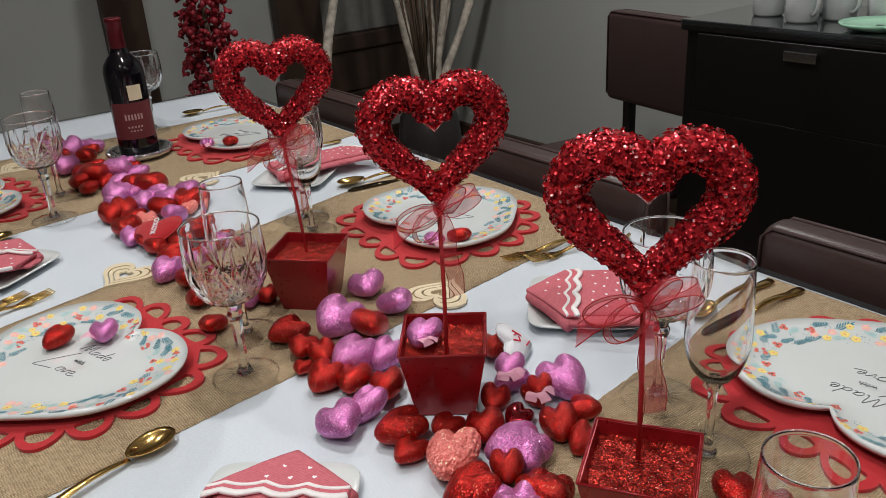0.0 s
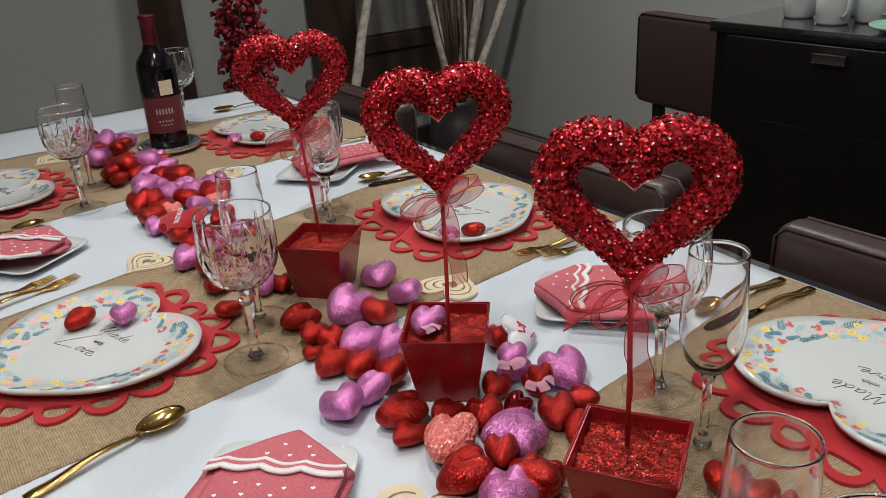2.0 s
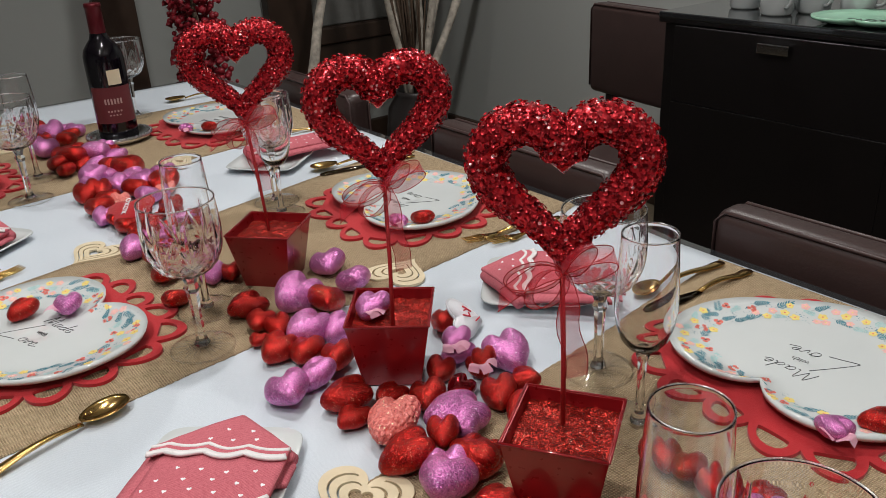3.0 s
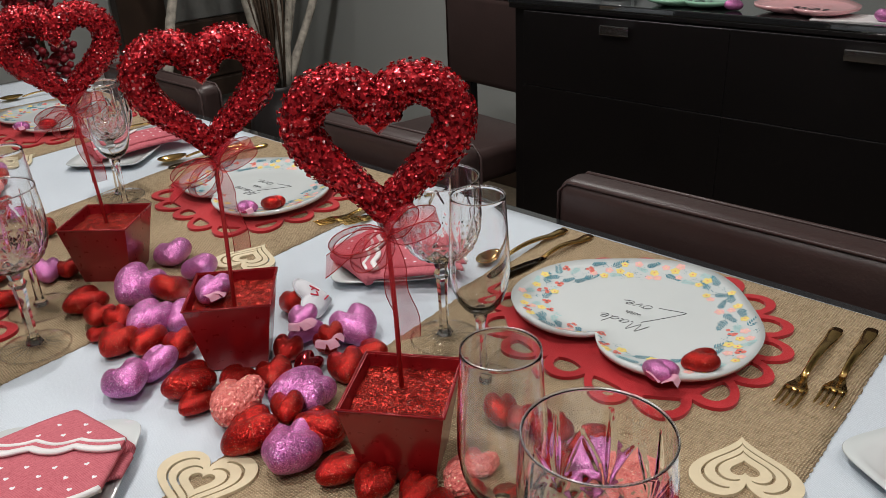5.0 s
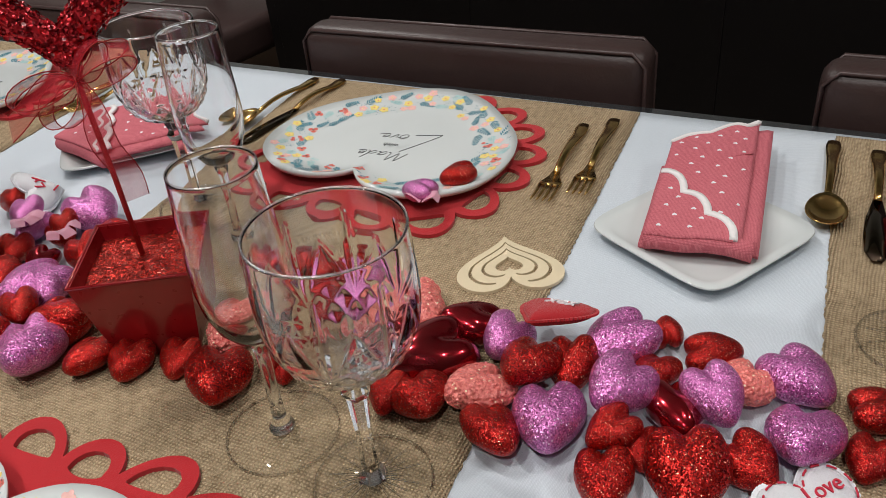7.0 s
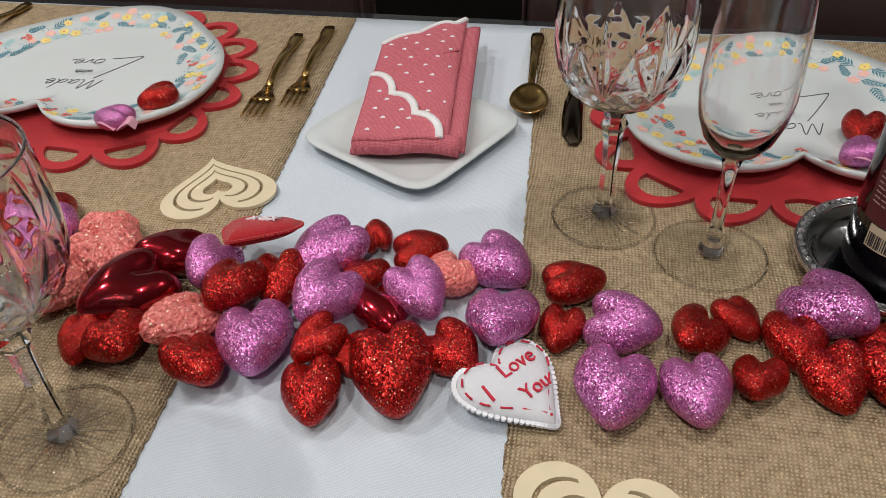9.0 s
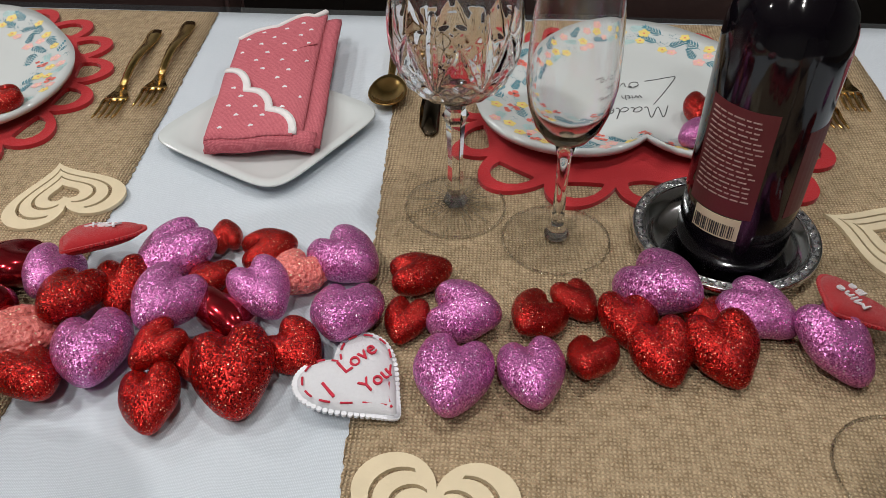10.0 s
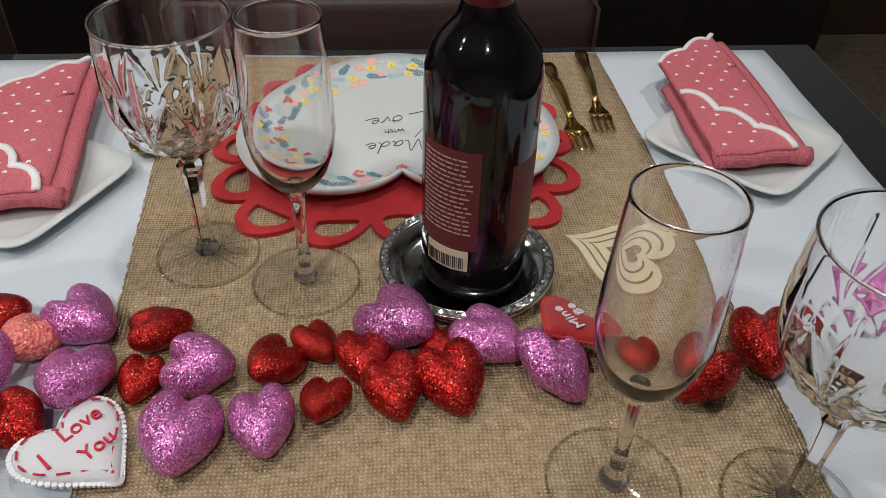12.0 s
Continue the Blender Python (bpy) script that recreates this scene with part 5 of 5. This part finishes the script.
    bmesh.ops.create_icosphere(bm, subdivisions=2, radius=0.006, matrix=Matrix.Diagonal((1, 1, 1.3, 1)))
    part("knot", bm, RIBBON, ob, m=bow)
    return ob


def hi_corner(side, i):
    return [(-side / 2, -side / 2), (side / 2, -side / 2), (side / 2, side / 2), (-side / 2, side / 2)][i % 4]


planter(-0.256, 0.748, 32.5, 0.089, 48, (-0.266, 0.756, -0.268, 0.754), 1, 0.148)
planter(-0.525, 0.753, 49.5, 0.089, 66, (-0.507, 0.742, -0.535, 0.764), 2, 0.150)
planter(-0.840, 0.762, 41.0, 0.090, 66, (-0.845, 0.765, -0.880, 0.768), 3, 0.150)


# ---- cut-out wooden hearts ----
def wood_heart_mesh(w=0.092):
    loops = [heart_loop(72, w)]

    def scaled(k, n=48, dy=0.0):
        return [(x * k, y * k + dy) for x, y in heart_loop(n, w)]
    loops.append(scaled(0.26, 32, 0.002)[::-1])
    # two bands of curved slots; each is open at the notch and at one side
    for k0, k1, gap in ((0.47, 0.53, 0.10), (0.72, 0.78, 0.13)):
        n = 48
        outer = [heart_xy(gap + (1 - 2 * gap) * i / n, w * k1) for i in range(n + 1)]
        inner = [heart_xy(gap + (1 - 2 * gap) * i / n, w * k0) for i in range(n + 1)]
        loops.append(outer + inner[::-1])
    return slab(loops, 0.003)


WOOD_MESH = finish(wood_heart_mesh(), "wooden_heart", WOOD_CUT, False)
# x, y, direction of the point
WOODS = [(-0.368, 0.604, -58), (-0.026, 0.926, 118), (-0.730, 0.902, 115), (-1.110, 0.585, -60), (-1.478, 0.868, 110), (-1.865, 0.585, -60), (0.600, 0.915, 150), (0.290, 0.660, -95)]
for x, y, a in WOODS:
    tagged(part("wooden_heart", WOOD_MESH, WOOD_CUT, m=pose(x, y, CLOTH + 0.0003, 0, 0, a + 90)), "pale cut-out wooden heart lying on the burlap", "ornament", "wooden hearts")


# ---- heart ornaments strewn along the table ----
def crease(x, y, z):
    """The soft valley between a heart's two lobes."""
    if y <= -0.1:
        return z
    return z * (1 - 0.42 * math.exp(-(x / 0.12) ** 2) * min(1, (y + 0.1) / 0.3))


def ornament_mesh(name, material, seed, lumpy=0.0, plump=0.29):
    line = []
    for i in range(48):
        d = abs(((i + 0.5) / 48 * 2 + 1) % 2 - 1) * math.pi          # from the notch
        r = 0.475 + 0.055 * math.exp(-((d - 0.72) / 0.42) ** 2) - 0.165 * math.exp(-(d / 0.28) ** 1.5) + 0.125 * math.exp(-((math.pi - d) / 0.42) ** 2) - 0.02 * math.exp(-((d - 2.1) / 0.5) ** 2)
        a = math.pi / 2 + (i + 0.5) / 48 * 2 * math.pi
        line.append((r * math.cos(a), r * math.sin(a)))
    bm = pillow(line, plump, 8, shape=crease)
    rnd = random.Random(seed)
    if lumpy:
        bmesh.ops.subdivide_edges(bm, edges=bm.edges[:], cuts=2, use_grid_fill=True)
    for v in bm.verts:
        k = 1 + 0.05 * noise.noise(v.co * 3 + Vector((seed, 0, 0))) + lumpy * (noise.noise(v.co * 15 + Vector((seed, 3, 0))) + 0.8 * noise.noise(v.co * 34))
        v.co *= k
    bmesh.ops.smooth_vert(bm, verts=bm.verts[:], factor=0.4, use_axis_x=True, use_axis_y=True, use_axis_z=True)
    return finish(bm, name, material, not lumpy)


KINDS = {
    "R": ("glitter_heart", "puffy red glitter heart ornament", [ornament_mesh("glitter_heart", RED_GLITTER, s) for s in (1, 2, 3)]),
    "P": ("glitter_heart", "puffy lilac pink glitter heart ornament", [ornament_mesh("glitter_heart", PINK_GLITTER, s) for s in (4, 5, 6)]),
    "C": ("sugared_heart", "coral pink sugared heart ornament", [ornament_mesh("sugared_heart", CORAL_SUGAR, s, 0.07) for s in (7, 8)]),
    "M": ("metallic_heart", "shiny metallic red heart ornament", [ornament_mesh("metallic_heart", RED_METAL, s) for s in (9,)]),
}
SOUTH_PILE = [
    ("C", -0.061, 0.819, 0.053, -32, 0), ("M", -0.011, 0.827, 0.047, -145, 0), ("M", -0.023, 0.783, 0.062, -126, 0), ("P", 0.017, 0.823, 0.042, -95, 0),
    ("R", 0.046, 0.792, 0.043, -98, 0.01), ("R", 0.07, 0.812, 0.04, -82, 0), ("P", 0.096, 0.846, 0.053, -129, 0), ("R", 0.123, 0.871, 0.026, 105, 0),
    ("R", 0.156, 0.857, 0.038, 16, 0), ("C", 0.185, 0.834, 0.039, -108, 0), ("P", 0.213, 0.852, 0.047, -39, 0), ("P", 0.167, 0.806, 0.041, -51, 0.01),
    ("R", 0.126, 0.825, 0.035, -102, 0), ("P", 0.112, 0.791, 0.047, -107, 0.012), ("M", 0.146, 0.795, 0.043, -59, 0), ("C", 0.021, 0.764, 0.047, -122, 0),
    ("R", -0.017, 0.745, 0.046, -49, 0),
]
SOUTH_FRONT = [
    ("R", 0.042, 0.734, 0.041, -45, 0), ("P", 0.073, 0.756, 0.052, -71, 0), ("R", 0.117, 0.755, 0.032, -125, 0.012), ("R", 0.134, 0.758, 0.029, -66, 0),
    ("R", 0.12, 0.724, 0.04, -75, 0), ("R", 0.165, 0.743, 0.053, -75, 0), ("R", 0.195, 0.767, 0.039, -40, 0), ("P", 0.224, 0.797, 0.049, -92, 0),
    ("R", 0.265, 0.839, 0.04, 14, 0), ("R", 0.262, 0.799, 0.031, -101, 0), ("P", 0.297, 0.801, 0.045, -13, 0), ("P", 0.296, 0.751, 0.05, -96, 0),
    ("P", 0.342, 0.758, 0.043, -80, 0),
]
END_TRAIL = [
    ("R", 0.347, 0.806, 0.039, -124, 0), ("R", 0.371, 0.824, 0.032, -51, 0), ("R", 0.379, 0.773, 0.034, -103, 0), ("R", 0.404, 0.807, 0.041, -80, 0),
    ("R", 0.421, 0.781, 0.042, -81, 0), ("R", 0.458, 0.784, 0.047, -74, 0), ("R", 0.454, 0.816, 0.031, -94, 0), ("P", 0.424, 0.834, 0.053, -46, 0),
    ("P", 0.485, 0.819, 0.049, -37, 0), ("P", 0.526, 0.792, 0.049, -58, 0), ("P", 0.776, 0.848, 0.042, -99, 0), ("R", 0.578, 0.788, 0.033, -89, 0),
    ("R", 0.622, 0.778, 0.044, -144, 0), ("R", 0.672, 0.804, 0.049, -103, 0),
]
POT_SIDE = [
    ("R", -0.165, 0.708, 0.052, -60, 0), ("R", -0.212, 0.717, 0.034, -71, 0), ("R", -0.246, 0.7, 0.036, -70, 0), ("R", -0.28, 0.69, 0.04, -88, 0),
    ("P", -0.326, 0.674, 0.055, -57, 0), ("R", -0.377, 0.667, 0.052, -105, 0), ("R", -0.335, 0.714, 0.047, -9, 0), ("C", -0.429, 0.685, 0.055, -54, 0),
    ("R", -0.375, 0.707, 0.033, -44, 0.012), ("P", -0.396, 0.742, 0.059, -98, 0), ("R", -0.041, 0.743, 0.033, -84, 0), ("R", -0.128, 0.741, 0.031, -69, 0),
]
GLASS_SIDE = [
    ("R", -0.228, 0.844, 0.041, -43, 0), ("R", -0.199, 0.847, 0.042, -64, 0), ("R", -0.17, 0.848, 0.039, -38, 0), ("C", -0.189, 0.757, 0.047, -80, 0),
    ("R", -0.135, 0.745, 0.035, -79, 0), ("P", -0.119, 0.835, 0.048, -68, 0), ("R", -0.133, 0.865, 0.036, 82, 0), ("C", -0.072, 0.844, 0.042, -50, 0),
    ("C", -0.08, 0.784, 0.04, -96, 0), ("R", -0.145, 0.813, 0.035, -61, 0),
]
POT_MIDDLE = [
    ("P", -0.803, 0.827, 0.055, -25, 0), ("P", -0.727, 0.824, 0.052, -9, 0), ("P", -0.738, 0.746, 0.066, -61, 0), ("R", -0.699, 0.766, 0.053, -26, 0),
    ("R", -0.763, 0.686, 0.047, -80, 0), ("R", -0.716, 0.681, 0.04, -46, 0), ("R", -0.689, 0.69, 0.036, -14, 0), ("P", -0.651, 0.714, 0.056, -68, 0),
    ("R", -0.637, 0.666, 0.045, -65, 0), ("R", -0.682, 0.66, 0.025, -47, 0), ("R", -0.612, 0.688, 0.044, -49, 0), ("R", -0.575, 0.708, 0.043, -36, 0),
    ("P", -0.628, 0.744, 0.043, -68, 0), ("P", -0.552, 0.632, 0.052, -13, 0), ("P", -0.557, 0.671, 0.043, -82, 0), ("R", -0.499, 0.676, 0.051, -102, 0),
]
POT_BETWEEN = [
    ("R", -0.469, 0.664, 0.035, -72, 0), ("R", -0.475, 0.715, 0.036, -72, 0), ("R", -0.446, 0.74, 0.042, -37, 0), ("M", -0.438, 0.779, 0.031, -73, 0),
    ("P", -0.393, 0.737, 0.053, -10, 0), ("R", -0.38, 0.708, 0.031, -43, 0.012), ("R", -0.386, 0.672, 0.045, -99, 0), ("R", -0.331, 0.712, 0.051, -69, 0),
    ("P", -0.337, 0.682, 0.049, -40, 0), ("R", -0.478, 0.782, 0.035, -50, 0), ("R", -0.559, 0.851, 0.04, -46, 0), ("P", -0.492, 0.817, 0.039, -84, 0),
    ("P", -0.45, 0.854, 0.054, -14, 0), ("R", -0.455, 0.817, 0.029, -16, 0), ("R", -0.401, 0.799, 0.042, -39, 0), ("R", -0.402, 0.834, 0.036, 19, 0),
    ("R", -0.366, 0.801, 0.035, -73, 0),
]
FAR_LEFT = [
    ("R", -0.851, 0.621, 0.041, -35, 0), ("R", -0.938, 0.64, 0.049, -35, 0), ("R", -1.0, 0.647, 0.044, -35, 0), ("P", -0.893, 0.69, 0.043, -15, 0),
    ("R", -0.882, 0.713, 0.037, -19, 0), ("P", -1.055, 0.636, 0.052, -46, 0), ("P", -1.238, 0.643, 0.044, -30, 0), ("R", -1.287, 0.648, 0.056, -24, 0),
    ("R", -1.374, 0.651, 0.054, -25, 0), ("P", -1.463, 0.689, 0.06, -34, 0), ("R", -1.374, 0.675, 0.051, -5, 0), ("P", -1.385, 0.708, 0.052, -3, 0),
]
FAR_TRAIL = [
    ("R", -1.466, 0.757, 0.07, -2, 0), ("P", -1.61, 0.737, 0.067, 5, 0), ("R", -1.612, 0.691, 0.072, -1, 0), ("R", -1.605, 0.662, 0.058, -23, 0),
    ("P", -1.743, 0.665, 0.066, -18, 0), ("P", -1.887, 0.711, 0.066, -3, 0), ("R", -1.923, 0.681, 0.063, -22, 0), ("P", -1.37, 0.753, 0.055, -7, 0),
    ("P", -1.397, 0.802, 0.054, -3, 0), ("C", -1.295, 0.687, 0.039, -14, 0), ("C", -1.304, 0.767, 0.035, -29, 0), ("R", -1.328, 0.728, 0.056, -2, 0),
    ("R", -1.336, 0.779, 0.062, -36, 0), ("R", -1.51, 0.736, 0.055, -23, 0),
]


def strew(rows, seed, grow=1.02):
    rnd = random.Random(seed)
    for kind, x, y, size, turn, lift in rows:
        name, label, meshes = KINDS[kind]
        me = rnd.choice(meshes)
        s = size * grow
        m = pose(x, y, 0, 0, 0, turn + 90) @ pose(0, 0, 0, rnd.uniform(-22, 22), rnd.uniform(-20, 20), 0) @ Matrix.Diagonal((s, s * rnd.uniform(1.0, 1.12), s * rnd.uniform(0.95, 1.15), 1))
        m = rest(me, m, CLOTH + 0.0002 + lift)
        ob = new(name, me)
        ob.matrix_basis = m
        tagged(ob, label, "ornament", "heart ornaments")


for k, rows in enumerate((SOUTH_PILE, SOUTH_FRONT, END_TRAIL, POT_SIDE, GLASS_SIDE, POT_MIDDLE, POT_BETWEEN, FAR_LEFT, FAR_TRAIL)):
    strew(rows, 40 + k, 1.02 if k < 7 else 0.98)


def trail(n, seed):
    """The thick, jumbled far part of the garland."""
    rnd = random.Random(seed)
    placed = [(r[1], r[2]) for r in FAR_LEFT + FAR_TRAIL]
    rows, tries = [], 0
    while len(rows) < n and tries < 4000:
        tries += 1
        x = rnd.uniform(-1.93, -1.03)
        y = 0.715 + rnd.uniform(-0.055, 0.055) - 0.02 * (x + 1.5)
        if min(math.hypot(x - a, y - b) for a, b in placed) < 0.031 or math.hypot(x + 1.589, y - 0.614) < 0.05 or math.hypot(x + 1.752, y - 0.828) < 0.1:
            continue
        placed.append((x, y))
        rows.append((rnd.choice("RRP"), x, y, rnd.uniform(0.040, 0.050), rnd.randrange(-120, 0), 0))
    return rows


strew(trail(34, 77), 78, 1.0)


# ---- hearts on the plates ----
def tulle(parent, m, seed):
    rnd = random.Random(seed)
    for k in range(3):
        bm = bmesh.new()
        a = rnd.uniform(-0.5, 0.5) + k * 1.1
        pts = [(0.020 * s * math.cos(a) * (1 + 0.2 * math.sin(5 * s)), 0.020 * s * math.sin(a), 0.004 + 0.006 * math.sin(math.pi * s)) for s in [i / 7 for i in range(8)]]
        ribbon(pts, 0.013, bm, (0, 0, 1))
        part("tulle_petal", bm, PINK_TULLE, parent, "sheer pink petal", m=m)


def single(kind, x, y, z, size, turn, tilt=8, petals=0):
    name, label, meshes = KINDS[kind]
    me = meshes[0]
    m = pose(x, y, 0, 0, 0, turn + 90) @ pose(0, 0, 0, tilt, -tilt, 0) @ Matrix.Diagonal((size, size, size * 1.05, 1))
    m = rest(me, m, z)
    if petals:
        ob = empty(name, Matrix.Translation(m.translation), label + " with sheer pink petals", "ornament", "heart ornaments")
        part("heart", me, None, ob, m=Matrix.Translation(-m.translation) @ m)
        tulle(ob, pose(0.008, -0.012, -0.006, 0, 0, petals), petals)
    else:
        ob = new(name, me)
        ob.matrix_basis = m
        tagged(ob, label, "ornament", "heart ornaments")


PLATE_TOP = CLOTH + 0.0044 + 0.0074
for x, y, rx, ry, t in ((-0.117, 1.024, -0.138, 0.980, 30), (0.487, 1.05, 0.478, 1.008, 60), (-0.827, 1.015, -0.842, 0.976, 20), (-1.62, 0.99, -1.64, 0.945, 10)):
    single("R", x, y, PLATE_TOP + 0.001, 0.036, t - 170)
    single("P", rx, ry, PLATE_TOP + 0.003, 0.034, t + 150, 8, 25)
single("R", -0.935, 0.452, PLATE_TOP, 0.040, -60)
single("P", -0.905, 0.500, PLATE_TOP + 0.003, 0.038, -20, 6, 140)
single("P", -0.545, 0.742, CLOTH + 0.066, 0.042, -60, 10, 330)
single("P", -0.492, 0.815, CLOTH + 0.02, 0.036, -60, 12, 300)
single("R", -0.452, 0.822, CLOTH + 0.012, 0.03, -40, 12, 290)


# ---- felt hearts with writing ----
def felt_heart(x, y, z, w, turn, tilt, material, label, words, ink, stitched, plump=0.12):
    """words: (text, size, x, y, turn) in the heart's own plane; the point lies towards the turn."""
    line = heart_loop(64, 1.06, 1.0)
    for _ in range(24):
        line = [tuple((line[i - 1][c] + 2 * line[i][c] + line[(i + 1) % 64][c]) / 4 for c in (0, 1)) for i in range(64)]
    me = finish(pillow(line, plump, 7), "cushion", material)
    m = pose(x, y, 0, 0, 0, turn + 90) @ pose(0, 0, 0, *tilt)
    size = Matrix.Diagonal((w, w, w, 1))
    m = rest(me, m @ size, z) @ size.inverted()
    ob = empty("felt_heart", m, label, "ornament", "felt hearts")
    part("cushion", me, material, ob, m=size)
    bm = bmesh.new()
    n = 84
    for i in range(n):
        a = i / n * 64
        p, q, f = line[int(a) % 64], line[(int(a) + 1) % 64], a - int(a)
        px, py = (p[0] + (q[0] - p[0]) * f) * w * 1.04, (p[1] + (q[1] - p[1]) * f) * w * 1.04
        bmesh.ops.create_cone(bm, cap_ends=True, segments=8, radius1=w * 0.024, radius2=w * 0.024, depth=w * 0.026, matrix=Matrix.Translation((px, py, 0)))
    part("pinked_edge", bm, material, ob, "pinked felt edge", smooth=False)
    if stitched:
        for i in range(22):
            pts = []
            for s in (0, 0.5, 1):
                a = (i + 0.2 + 0.55 * s) / 22
                px, py = heart_xy(a, w * 0.86, 0.98)
                pts.append((px, py, w * plump * 0.60))
            part("stitch", tube(pts, w * 0.010, 5), STITCH, ob)
    for text, size_t, tx, ty, ta in words:
        s2 = min(0.95, (tx * tx + ty * ty) ** 0.5 / (w * 0.42))
        z2 = w * plump * max(0.2, 1 - s2 ** 2.4) ** 0.5 + 0.0006
        part("writing", inked(text, size_t, ink, 0.1, 0.0006), ink, ob, m=pose(tx, ty, z2, 0, 0, ta))


felt_heart(0.240, 0.744, CLOTH, 0.070, -38, (8, 4, 0), FELT_WHITE, "white felt heart stitched in red reading I Love You", [("I", 0.017, -0.021, 0.004, 0), ("Love", 0.014, 0.007, 0.010, 0), ("You", 0.013, 0.004, -0.009, 0)], STITCH, True)
felt_heart(0.540, 0.815, CLOTH + 0.014, 0.058, 220, (-20, 4, 0), FELT_RED, "red felt heart with white lettering Be Mine", [("Be", 0.012, -0.004, 0.008, 180), ("Mine", 0.012, 0.0, -0.006, 180)], WHITE_PUFF, False)
felt_heart(0.046, 0.836, CLOTH + 0.020, 0.062, -100, (-20, -12, 0), FELT_RED, "red felt heart with white lettering xox", [("xox", 0.016, 0.006, 0.006, 0)], WHITE_PUFF, False)
felt_heart(-0.538, 0.866, CLOTH + 0.002, 0.058, 72, (30, -34, 0), FELT_WHITE, "white felt heart stitched with red letters", [("I", 0.016, -0.004, -0.012, 40), ("Ly", 0.017, 0.004, 0.006, 0)], STITCH, False, 0.16)
felt_heart(-1.19, 0.668, CLOTH + 0.008, 0.085, -38, (18, -10, 0), FELT_RED, "red felt heart with white lettering xoxo", [("xoxo", 0.020, 0.0, 0.006, 90)], WHITE_PUFF, False)

# ---- loose hearts on the sideboard ----
for x, y, size, turn in ((-0.665, 2.20, 0.040, 10), (-0.335, 2.195, 0.046, -40), (-0.29, 2.18, 0.040, 30)):
    single("P", x, y, TOP2 + 0.0003, size, turn)
